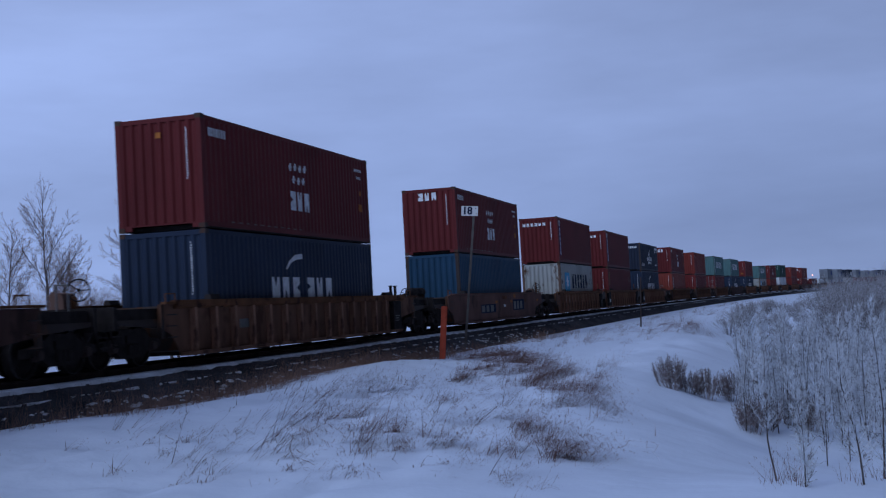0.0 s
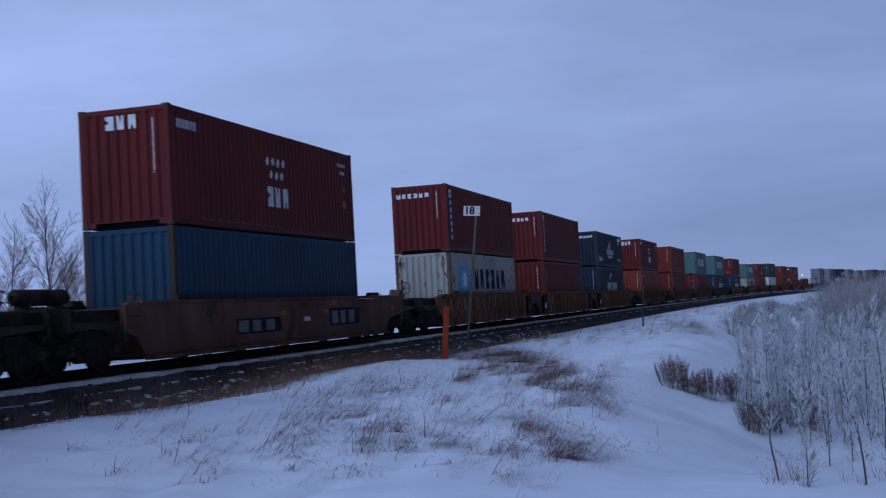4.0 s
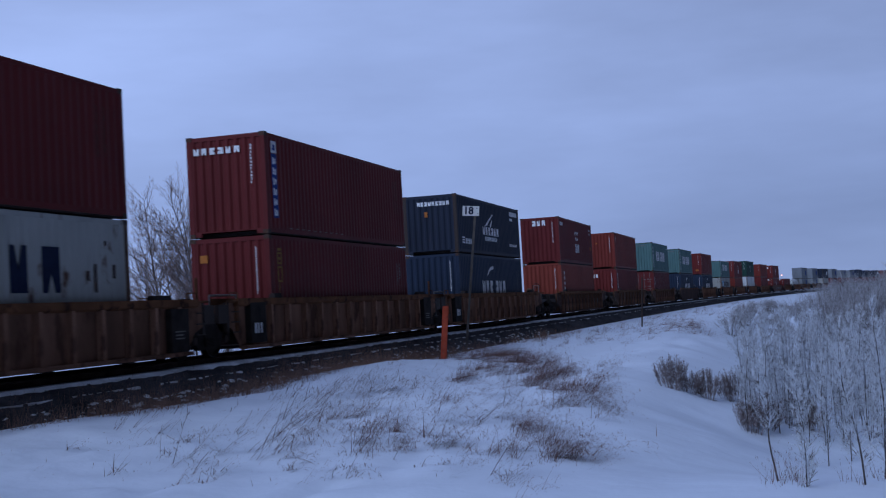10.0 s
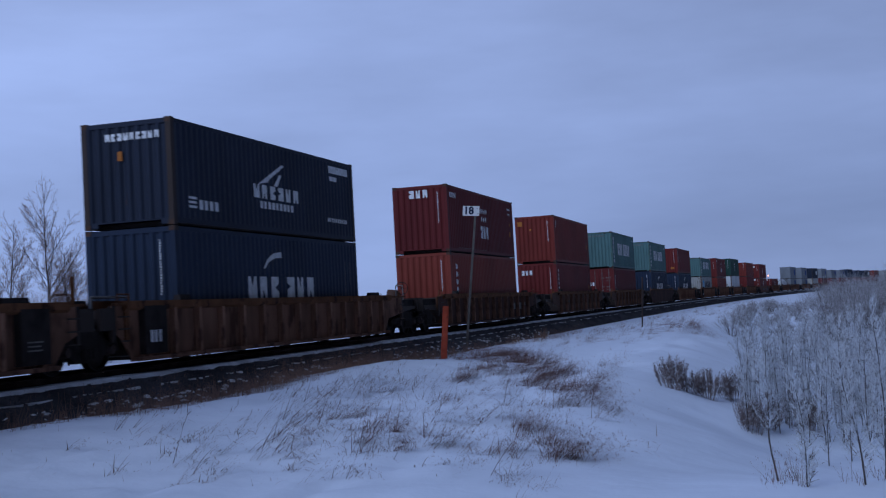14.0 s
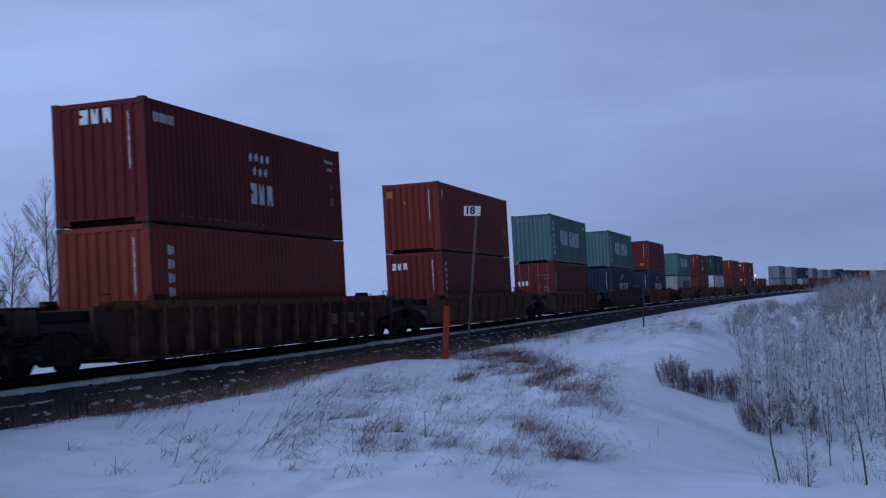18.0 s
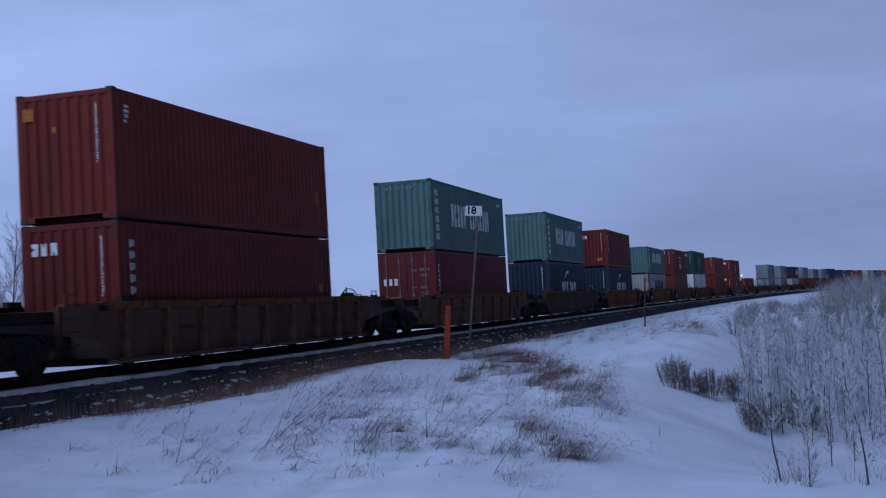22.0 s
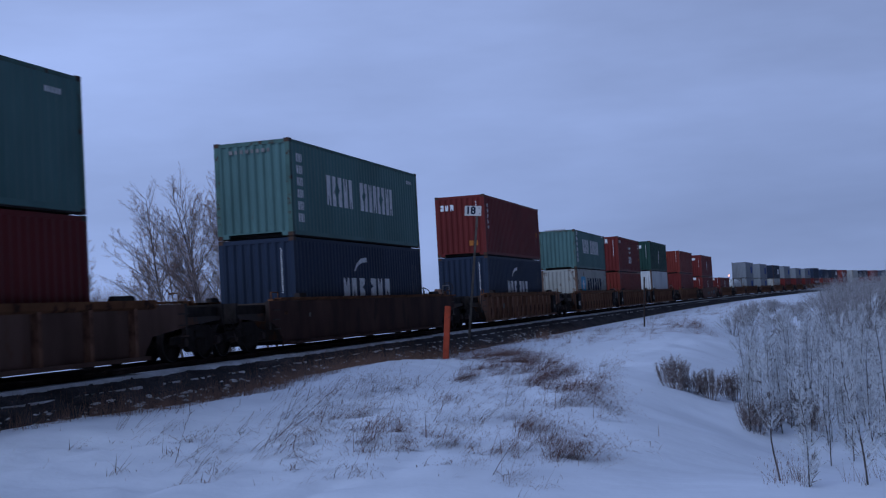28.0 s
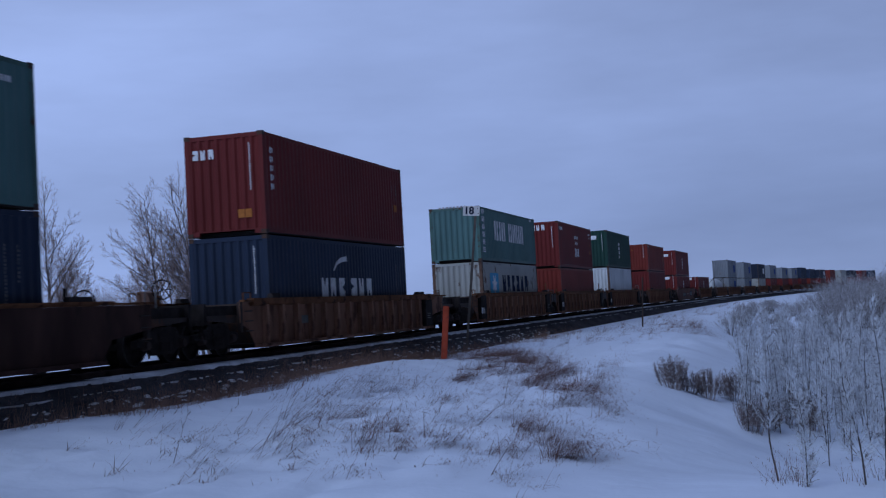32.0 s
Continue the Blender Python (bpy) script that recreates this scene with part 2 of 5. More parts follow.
def ground_z(u, s):
    """Height of the snow: a low bench beside the track, falling into a ditch on the far side of the bank."""
    z = -0.80
    if u < 0:
        z = -0.85 - 0.5 * ease(-4, -14, u) + 3.1 * ease(-10, -18, u) * ease(230, 320, s)
    else:
        z -= 0.15 * ease(3.2, 9, u) * (1 - ease(8, 20, s))
        edge = 9.0 + 2.0 * ease(70, 25, s)
        z -= 1.45 * ease(edge, edge + 5.5, u) * ease(9, 24, s) * (1 - 0.55 * ease(45, 140, s))
        z += 0.9 * ease(20, 60, u)
        z += 0.34 * math.exp(-((s - 30.5) / 5.0) ** 2 - ((u - 4.4) / 2.0) ** 2)
        z += 0.20 * ease(25, 17, s) * ease(2.2, 3.0, u) * ease(8.0, 4.0, u)
    near = ease(260, 60, abs(s)) * ease(60, 20, abs(u)) * ease(2.6, 5.0, abs(u))
    w = noise.noise((u * 0.35, s * 0.28, 3.0)) * 0.16 + (noise.noise((u * 1.1, s * 0.9, 7.0)) * 0.07 + noise.noise((u * 1.9, s * 1.5, 5.0)) * 0.06) * (1 - 0.65 * ease(10.8, 12.2, u)) + noise.noise((u * 2.5, s * 2.0, 11.0)) * 0.06 * (1 - ease(10.8, 12.2, u))
    return z + w * near + noise.noise((u * 0.01, s * 0.01, 1.0)) * 0.8 * ease(60, 300, abs(u))


def steps(*runs):
    out = []
    for a, b, d in runs:
        n = max(1, round((b - a) / d))
        out += [a + (b - a) * i / n for i in range(n)]
    return out + [runs[-1][1]]


def sheet(us, ss, height):
    g = Geo()
    for s in ss:
        for u in us:
            g.v.append(tuple(along(s, u, height(u, s))[0]))
    w = len(us)
    g.f = [(j * w + i, j * w + i + 1, (j + 1) * w + i + 1, (j + 1) * w + i) for j in range(len(ss) - 1) for i in range(w - 1)]
    return g


us = steps((-2600, -600, 250), (-600, -60, 45), (-60, -10, 5), (-10, 2, 1.0), (2, 15, 0.17), (15, 20, 0.4), (20, 60, 4), (60, 400, 50), (400, 1400, 200))
ss = steps((-1200, -100, 150), (-100, 0, 12), (0, 8, 1.0), (8, 34, 0.2), (34, 60, 0.5), (60, 130, 1.5), (130, 800, 25), (800, 3200, 300))
me = sheet(us, ss, ground_z).mesh("ground", SNOW, smooth=True)
tagged(new("ground", me), "snow-covered ground with a bank and a ditch beside the railway", "ground", kind="structure")


def bed_z(u, s):
    a = abs(u)
    z = -0.19 if a < 1.75 else -0.19 - (a - 1.75) * 0.52
    return z + noise.noise((u * 2.2, s * 1.7, 2.0)) * 0.045 + noise.noise((u * 6.0, s * 5.0, 4.0)) * 0.02


bed_us = [-3.4, -2.8, -2.2, -1.75, -1.2, -0.6, 0, 0.6, 0.9, 1.2, 1.45, 1.75, 1.95, 2.15, 2.35, 2.55, 2.75, 2.95, 3.2, 3.5]
me = sheet(bed_us, steps((-60, 10, 5), (10, 60, 0.2), (60, 140, 0.7), (140, 900, 10)), bed_z).mesh("track_bed", BALLAST, smooth=True)
tagged(new("track_bed", me), "dark crushed-stone track bed dusted with snow", "track bed", kind="structure")


def lane(a, b, height, ragged, thick, gaps=-9.0):
    """A ragged strip of lying snow along the track, between two distances from its middle."""
    ss2 = steps((-40, 10, 4), (10, 70, 0.16), (70, 150, 0.8), (150, 800, 12))
    us2 = [a, a + (b - a) * 0.15, (a + b) / 2, b - (b - a) * 0.15, b]

    def place(i, s):
        e = noise.noise((s * 0.9, i * 3.1, 5.0)) * ragged + noise.noise((s * 3.0, i * 2.0, 9.0)) * ragged * 0.5
        return us2[i] + (e if i in (0, 1, 3, 4) else 0)
    g = Geo()
    for s in ss2:
        for i in range(5):
            z = height + (thick if 0 < i < 4 else -0.05) + noise.noise((s * 2.0, i * 1.0, 1.0)) * 0.015
            g.v.append(tuple(along(s, place(i, s), z)[0]))
    g.f = [(j * 5 + i, j * 5 + i + 1, j * 5 + i + 6, j * 5 + i + 5) for j in range(len(ss2) - 1) for i in range(4)
           if noise.noise((ss2[j] * 1.3, 2.0, 8.0)) + 0.6 * noise.noise((ss2[j] * 5.0, a, 3.0)) > gaps]
    return g


for a, b, h, rg, tk, stuff, gp in ((0.96, 1.74, -0.17, 0.06, 0.055, DIRTY, -9), (-0.62, 0.62, -0.17, 0.04, 0.03, DIRTY, -9), (-1.9, -0.95, -0.17, 0.1, 0.05, DIRTY, -9),
                               (2.03, 2.08, -0.35, 0.06, 0.02, DIRTY, 0.0)):
    tagged(new("snow_strip", lane(a, b, h, rg, tk, gp).mesh("snow_strip", stuff, smooth=True)),
           "ragged strip of snow lying along the sleepers", "snow", kind="structure")

def snow_clumps(seed):
    """Small flat lumps of snow caught between the stones at the foot of the bed."""
    rng, g = random.Random(seed), Geo()
    for _ in range(1400):
        s, u = 12 + 50 * rng.random() ** 1.2, 3.25 - 0.95 * rng.random() ** 1.8
        c, a = along(s, u, bed_z(u, s) + 0.004)
        r, n = 0.02 + 0.13 * rng.random() ** 1.6, 9
        ring = [(c.x + r * rng.uniform(0.3, 0.7) * math.cos(t), c.y + 2.2 * r * rng.uniform(0.6, 1.2) * math.sin(t)) for t in [6.283 * k / n for k in range(n)]]
        k = len(g.v)
        g.v += [(x, y, c.z - 0.025 - 0.5 * (x - c.x)) for x, y in ring] + [(c.x, c.y, c.z + 0.012 + r * 0.10)]
        g.f += [(k + i, k + (i + 1) % n, k + n) for i in range(n)]
    return g


tagged(new("snow_clumps", snow_clumps(3).mesh("snow_clumps", DIRTY, smooth=True)), "small lumps of snow among the ballast stones", "snow", kind="stuff")


def loose_stones(seed):
    rng, g = random.Random(seed), Geo()
    for _ in range(9000):
        s, u = 12 + 60 * rng.random() ** 1.5, rng.uniform(1.75, 3.2)
        c, a = along(s, u, bed_z(u, s))
        r = rng.uniform(0.018, 0.045)
        k = len(g.v)
        for dx, dy, dz in ((1, 0, 0), (0, 1, 0), (-1, 0, 0), (0, -1, 0), (0, 0, 1)):
            q = r * rng.uniform(0.6, 1.3)
            g.v.append((c.x + dx * q, c.y + dy * q, c.z + dz * q * 0.8))
        g.f += [(k + i, k + (i + 1) % 4, k + 4) for i in range(4)]
    return g


tagged(new("ballast_stones", loose_stones(4).mesh("ballast_stones", STONE)), "loose dark crushed stones on the track bed shoulder", "ballast", kind="stuff")

RAIL_RING = [(-0.07, -0.17), (0.07, -0.17), (0.07, -0.155), (0.012, -0.13), (0.012, -0.045), (0.036, -0.035), (0.036, -0.006),
             (0.028, 0.0), (-0.028, 0.0), (-0.036, -0.006), (-0.036, -0.035), (-0.012, -0.045), (-0.012, -0.13), (-0.07, -0.155)]
for u0 in (0.755, -0.755):
    g = Geo()
    ss2 = steps((-60, 90, 15), (90, 800, 10), (800, 1200, 100))
    k = len(RAIL_RING)
    for s in ss2:
        for a, z in RAIL_RING:
            g.v.append(tuple(along(s, u0 + a, z)[0]))
    for j in range(len(ss2) - 1):
        g.f += [(j * k + i, j * k + (i + 1) % k, (j + 1) * k + (i + 1) % k, (j + 1) * k + i) for i in range(k)]
    tagged(new("rail", g.mesh("rail", RAIL)), "rusty steel running rail", "rail", "rails of the track", "structure")

# ---- train: shipping containers ----
CL, CW = 12.192, 2.438


def corrugated(length, z0, z1, outer, depth, pitch, back):
    """A folded steel wall along y, its outer crests at x = outer, closed by a flat back."""
    g = Geo()
    n = round(length / pitch)
    p = length / n
    ring = []
    for i in range(n):
        y = -length / 2 + i * p
        ring += [(outer, y), (outer, y + p * 0.26), (outer - depth, y + p * 0.5), (outer - depth, y + p * 0.76)]
    ring += [(outer, length / 2), (outer - back, length / 2), (outer - back, -length / 2)]
    return g.prism([(x, y, z0) for x, y in ring], (0, 0, z1 - z0))


def side_sheet(h):
    return lambda: corrugated(CL - 0.30, 0.15, h - 0.09, CW / 2 - 0.004, 0.019, 0.278, 0.07)


def end_sheet(h):
    return lambda: corrugated(CW - 0.28, 0.16, h - 0.11, CL / 2 - 0.012, 0.045, 0.262, 0.09)


def casting():
    g = Geo()
    g.box(-0.082, 0.082, -0.09, 0.09, -0.06, 0.06)
    g.box(-0.04, 0.04, -0.093, 0.093, -0.035, 0.035)
    return g


def door_leaf(h):
    def build():
        g = Geo()
        g.box(-0.55, 0.55, -0.03, 0.03, 0.16, h - 0.12)
        for i in range(5):
            z = 0.3 + (h - 0.7) * i / 4
            g.box(-0.5, 0.5, -0.042, -0.03, z, z + 0.16)
        return g
    return build


def lock_rod(h):
    def build():
        g = Geo()
        g.tube((0, -0.06, 0.1), (0, -0.06, h - 0.07), 0.02, 0.02, 6)
        for z in (0.3, 1.1, h - 0.4):
            g.box(-0.05, 0.05, -0.075, -0.02, z, z + 0.05)
        return g
    return build


FACE = CW / 2 + 0.001
FRONT = -CL / 2 - 0.001


def side_bars(blocks):
    """Flat painted blocks on the camera-side wall: (from the front, width, low, high)."""
    g = Geo()
    for a, w, z0, z1 in blocks:
        g.box(FACE, FACE + 0.004, FRONT + a, FRONT + a + w, z0, z1)
    return g


def end_bars(blocks):
    g = Geo()
    for e, w, z0, z1 in blocks:
        g.box(-CW / 2 + e, -CW / 2 + e + w, FRONT - 0.004, FRONT, z0, z1)
    return g


def word(a0, a1, z0, z1, n, heavy=0.4):
    """A row of n letter-sized plain blocks, in place of a name."""
    p = (a1 - a0) / n
    return [(a0 + i * p, p * (0.56 + 0.3 * heavy) * (1.0, 0.84, 0.93)[i % 3], z0, z1) for i in range(n)]


BITES = (((0, 0), (1, 0), (1, 0.3), (0.55, 0.5), (1, 0.7), (1, 1), (0, 1)), ((0, 0), (0.28, 0), (0.5, 0.42), (0.72, 0), (1, 0), (1, 1), (0, 1)),
         ((0, 0), (1, 0), (1, 1), (0.72, 1), (0.5, 0.5), (0.28, 1), (0, 1)), ((0, 0), (1, 0), (1, 1), (0, 1), (0, 0.72), (0.5, 0.56), (0, 0.4)))


def bitten(block, k, side):
    """A plain block with a wedge cut out of one edge."""
    a, w, z0, z1 = block
    ring = [(a + w * p, z0 + (z1 - z0) * q) for p, q in BITES[k % 4]]
    if side:
        return Geo().prism([(FACE, FRONT + p, q) for p, q in ring], (0.004, 0, 0))
    return Geo().prism([(-CW / 2 + p, FRONT, q) for p, q in ring], (0, -0.004, 0))


def column(a, w, z0, z1, n):
    p = (z1 - z0) / n
    return [(a + w * 0.15 * (i % 2), w * (0.55, 0.85, 1.0, 0.7)[i * 7 % 4], z0 + i * p, z0 + i * p + p * (0.55, 0.75, 0.62)[i % 3]) for i in range(n)]


def swoosh(a0, z0):
    ring = [(0.0, 0.0), (0.12, 0.0), (0.35, 0.22), (0.75, 0.36), (1.25, 0.40), (1.22, 0.60), (0.7, 0.54), (0.28, 0.33)]
    return Geo().prism([(FACE, FRONT + a0 + a, z0 + z * 0.8) for a, z in ring], (0.004, 0, 0))


def wing(a0, z0):
    g = Geo()
    for k, (l, d) in enumerate(((1.5, 0.0), (1.25, 0.12), (0.95, 0.24), (0.6, 0.36))):
        g.prism([(FACE, FRONT + a0 + 0.15 * k, z0 + 0.04 * k), (FACE, FRONT + a0 + 0.12 + 0.15 * k, z0 + 0.02 * k),
                 (FACE, FRONT + a0 + 0.25 + l, z0 + 0.62 - d), (FACE, FRONT + a0 + 0.1 + l, z0 + 0.66 - d)], (0.004, 0, 0))
    g.prism([(FACE, FRONT + a0 + 1.0, z0), (FACE, FRONT + a0 + 1.25, z0), (FACE, FRONT + a0 + 1.55, z0 + 0.35), (FACE, FRONT + a0 + 1.4, z0 + 0.35)], (0.004, 0, 0))
    return g


def star(a0, z0, r):
    ring = []
    for i in range(14):
        t, q = math.pi * i / 7 + 0.2, r if i % 2 == 0 else r * 0.5
        ring.append((FACE + 0.005, FRONT + a0 + q * math.cos(t), z0 + q * math.sin(t)))
    return Geo().prism(ring, (0.004, 0, 0))


def emblem_panel(a0, a1, z0, z1):
    r, ring = 0.12, []
    for cy, cz, q in ((a1 - r, z1 - r, 0), (a0 + r, z1 - r, 1), (a0 + r, z0 + r, 2), (a1 - r, z0 + r, 3)):
        for k in range(4):
            t = math.pi / 2 * (q + k / 3)
            ring.append((FACE, FRONT + cy + r * math.cos(t), cz + r * math.sin(t)))
    return Geo().prism(ring, (0.004, 0, 0))


NUMBERS = column(2.0, 0.05, 1.25, 2.6, 21)


def marks(ob, style, h):
    """Painted names, emblems and numbers, as plain shapes."""
    k = h / 2.9

    def put(name, geo, mat, label=""):
        made = part(name, geo, mat, ob, label)
        if name in ("data_text", "end_number", "side_number", "sub_lettering", "data_label", "side_lettering", "end_lettering"):
            tagged(made, kind="stuff")
        return made

    def each(name, bars, blocks, mat, label=""):
        for block in blocks:
            part(name, bars([block]), mat, ob, label)


    def letters(bars, blocks, mat):
        for j, block in enumerate(blocks):
            part("letter_block", bitten(block, j * 3 + len(blocks), bars is side_bars), mat, ob)

    if style in ("stars", "stars_end"):
        for a, z in [(5.4 + 0.36 * i, 1.93 + 0.02 * (i % 2)) for i in range(4)] + [(5.62 + 0.36 * i, 1.57 - 0.02 * (i % 2)) for i in range(3)]:
            put("star_mark", side_bars([(a + 0.03, 0.14, z, z + 0.08), (a, 0.22, z + 0.08, z + 0.15), (a + 0.08, 0.11, z + 0.15, z + 0.22)]), MARK_WHITE)
        letters(side_bars, word(5.45, 7.0, 0.76, 1.33, 3, 0.55), MARK_WHITE)
        put("side_number", side_bars(word(0.4, 1.4, 2.36, 2.58, 7)), MARK_WHITE)
        put("data_text", side_bars(word(10.9, 11.6, 2.4, 2.5, 6) + word(11.1, 11.5, 2.15, 2.25, 4)), MARK_WHITE)
        each("warning_label", side_bars, [(11.2, 0.3, 1.05, 1.3), (11.3, 0.16, 1.6, 1.75)], MARK_ORANGE, "small orange label")
        each("slot", side_bars, [(1.5 + 0.45 * i, 0.2, 0.19, 0.215) for i in range(11)], GALV, "pale forklift slot")
        if style == "stars_end":
            letters(end_bars, word(0.75, 1.68, 2.36, 2.70, 3, 0.5), MARK_WHITE)
        else:
            each("end_label", end_bars, [(1.15, 0.16, 2.35, 2.5)], MARK_ORANGE)
        put("end_number", end_bars(NUMBERS), MARK_WHITE)
    elif style == "arc":
        letters(side_bars, word(3.85, 6.05, 1.09 * k, 1.70 * k, 3, 0.5) + word(6.4, 8.6, 1.09 * k, 1.70 * k, 3, 0.5), MARK_WHITE)
        put("emblem", swoosh(4.85, 1.93 * k), MARK_WHITE, "white curved emblem")
        put("end_number", end_bars(NUMBERS), MARK_WHITE)
        put("data_text", side_bars(column(11.05, 0.045, 0.5, 2.25, 24) + column(11.45, 0.05, 1.5, 2.25, 9) + column(11.5, 0.12, 0.5, 0.8, 3)), GALV)
    elif style == "square":
        letters(side_bars, word(3.95, 10.0, 1.3 * k, 2.22 * k, 6, 0.22), MARK_DARK)
        em = put("emblem", emblem_panel(1.4, 3.1, 1.1 * k, 2.32 * k), MARK_CYAN, "pale blue square emblem")
        part("emblem_star", star(2.25, 1.7 * k, 0.5), MARK_WHITE, em, "white pointed star")
        each("stain", side_bars, [(10.5, 0.12, 1.55, 1.75), (10.8, 0.1, 1.3, 1.9), (11.5, 0.12, 1.6, 1.9), (11.2, 0.1, 2.3, 2.4)], STEEL_POST)
    elif style == "strip":
        st = put("name_strip", side_bars([(0.32, 0.34, 0.46, 2.3)]), MARK_BLUE, "upright blue strip with white blocks")
        for i in range(6):
            z = 0.52 + 0.295 * i
            ring = ((0.38, 0.09, z, z + 0.2), (0.50, 0.10, z + 0.03 * (i % 2), z + 0.17))
            part("strip_block", side_bars(ring), MARK_WHITE, st).location.x = 0.005
        head = put("strip_head", side_bars([(0.32, 0.36, 2.32, 2.66)]), MARK_WHITE)
        part("emblem", side_bars([(0.40, 0.2, 2.40, 2.46), (0.44, 0.12, 2.46, 2.56)]), MARK_BLUE, head).location.x = 0.005
        st.location.y = head.location.y = 0.09
        letters(end_bars, word(0.22, 1.75, 2.36, 2.55, 6, 0.45), MARK_WHITE)
        put("end_number", end_bars(column(1.98, 0.055, 1.45, 2.6, 12)), MARK_WHITE)
        put("data_text", side_bars(column(11.1, 0.05, 1.2, 2.4, 18) + column(11.38, 0.06, 1.3, 2.4, 14)), STEEL_POST)
        each("slot", side_bars, [(1.5 + 0.45 * i, 0.2, 0.19, 0.215) for i in range(10)], GALV)
    elif style == "bird":
        put("emblem", wing(4.8, 1.36), MARK_WHITE, "white winged emblem")
        letters(side_bars, word(4.46, 7.7, 0.96, 1.34, 6, 0.42), MARK_WHITE)
        put("sub_lettering", side_bars(word(4.85, 7.2, 0.68, 0.88, 9, 0.4)), MARK_WHITE)
        put("side_number", side_bars([(0.76, 0.4, 0.66 - 0.11 * i, 0.72 - 0.11 * i) for i in range(3)] + word(1.3, 2.4, 0.42, 0.66, 4)), MARK_WHITE)
        put("data_label", side_bars([(10.05, 1.65, 2.13, 2.36), (10.1, 0.6, 1.88, 2.02)] + word(9.8, 11.5, 0.55, 0.68, 10)), MARK_WHITE)
        letters(end_bars, word(0.66, 2.17, 2.11, 2.29, 9, 0.75), MARK_WHITE)
        each("warning_label", end_bars, [(0.98, 0.13, 1.62, 1.85)], MARK_ORANGE)
    elif style == "upright":
        letters(end_bars, word(0.26, 1.0, 2.2, 2.48, 3, 0.42), MARK_WHITE)
        each("end_label", end_bars, [(1.6, 0.2, 0.48, 0.72), (1.82, 0.2, 0.48, 0.72)], MARK_ORANGE, "orange label")
        put("end_number", end_bars(NUMBERS), MARK_WHITE)
        put("side_lettering", side_bars([b for i in range(5) for b in ((0.45, 0.08, 1.25 + 0.26 * i, 1.43 + 0.26 * i), (0.57, 0.07, 1.28 + 0.26 * i, 1.42 + 0.26 * i))]), MARK_WHITE)
        put("data_text", side_bars(column(11.0, 0.05, 0.9, 2.4, 18) + column(11.45, 0.1, 1.7, 2.3, 4)), GALV)
        each("warning_label", side_bars, [(11.2, 0.3, 1.25, 1.5)], MARK_ORANGE)
    elif style == "patch":
        each("end_label", end_bars, [(0.16, 0.28, 2.3, 2.58), (0.9, 0.1, 2.0, 2.12)], MARK_ORANGE, "orange label")
        put("end_number", end_bars(NUMBERS), MARK_WHITE)
        put("side_number", side_bars(column(0.45, 0.2, 2.15, 2.6, 4)), MARK_WHITE)
        put("data_text", side_bars(column(11.0, 0.05, 0.9, 2.4, 18) + column(11.45, 0.06, 0.4, 1.6, 10)), GALV)
        each("warning_label", side_bars, [(11.2, 0.25, 1.05, 1.4)], MARK_ORANGE)
    elif style == "tall":
        put("side_lettering", side_bars([b for i in range(5) for b in ((0.80, 0.13, 0.85 + 0.33 * i, 1.08 + 0.33 * i), (0.97, 0.11, 0.88 + 0.33 * i, 1.05 + 0.33 * i))]), MARK_WHITE)
        put("end_number", end_bars(NUMBERS), MARK_WHITE)
    elif style == "doors":
        put("end_lettering", end_bars(word(0.22, 0.9, 1.55, 1.82, 3, 0.42)), MARK_WHITE)
        each("end_label", end_bars, [(0.45, 0.5, 0.9, 1.08)], MARK_ORANGE)
        put("data_text", end_bars(word(1.42, 1.66, 2.08, 2.17, 4, 0.1) + word(1.78, 2.22, 2.08, 2.19, 6, 0.1) + word(1.82, 2.15, 1.86, 1.95, 4, 0.1) + word(1.42, 1.65, 1.40, 1.46, 4, 0.1) + word(1.8, 2.1, 1.36, 1.46, 4, 0.1) + word(1.8, 2.15, 1.16, 1.24, 5, 0.1)), GALV)
        put("side_number", side_bars(column(0.45, 0.16, 1.2, 2.4, 6)), MARK_WHITE)
    elif style == "long":
        letters(side_bars, word(2.8, 5.25, 1.07, 2.03, 5, 0.40) + word(5.8, 9.3, 1.07, 2.03, 8, 0.45), MARK_WHITE)
        for i in range(6):
            put("upright_mark", side_bars([(0.48, 0.12, 0.43 + 0.36 * i, 0.68 + 0.36 * i), (0.66, 0.12, 0.43 + 0.36 * i, 0.68 + 0.36 * i), (0.83, 0.06, 0.43 + 0.36 * i, 0.68 + 0.36 * i)]), MARK_WHITE)
        put("end_lettering", end_bars(word(0.5, 1.9, 2.53, 2.64, 8, 0.1)), GALV)
        put("side_number", side_bars(word(10.9, 11.5, 2.4, 2.52, 5)), MARK_WHITE)
    elif style == "label":
        each("end_label", end_bars, [(0.3, 1.3, 2.2, 2.5)], MARK_WHITE, "white label on the end")
        put("lettering", side_bars(column(5.6, 0.6, 0.8, 2.2, 4)), MARK_WHITE)
        put("end_number", end_bars(NUMBERS), MARK_WHITE)
    elif style == "square_small":
        put("emblem", side_bars([(7.8, 2.4, 0.9, 2.1)]), MARK_BLUE, "blue square emblem")
    elif style == "white_small":
        put("emblem", side_bars([(7.8, 2.6, 0.9, 2.0)]), MARK_WHITE, "white square emblem")
    elif style == "yellow":
        put("side_frame_mark", side_bars([(a, w, z0, z1) for b, t in ((1.55, 2.0), (2.06, 2.4)) for a, w, z0, z1 in ((0.5, 0.05, b, t), (0.75, 0.05, b, t), (0.55, 0.2, t - 0.05, t), (0.55, 0.2, b, b + 0.05))] + [(0.56, 0.03, 0.9, 1.52), (0.6, 0.1, 2.18, 2.26), (0.55, 0.25, 2.45, 2.52)]), MARK_YELLOW, "yellow outlined marks")
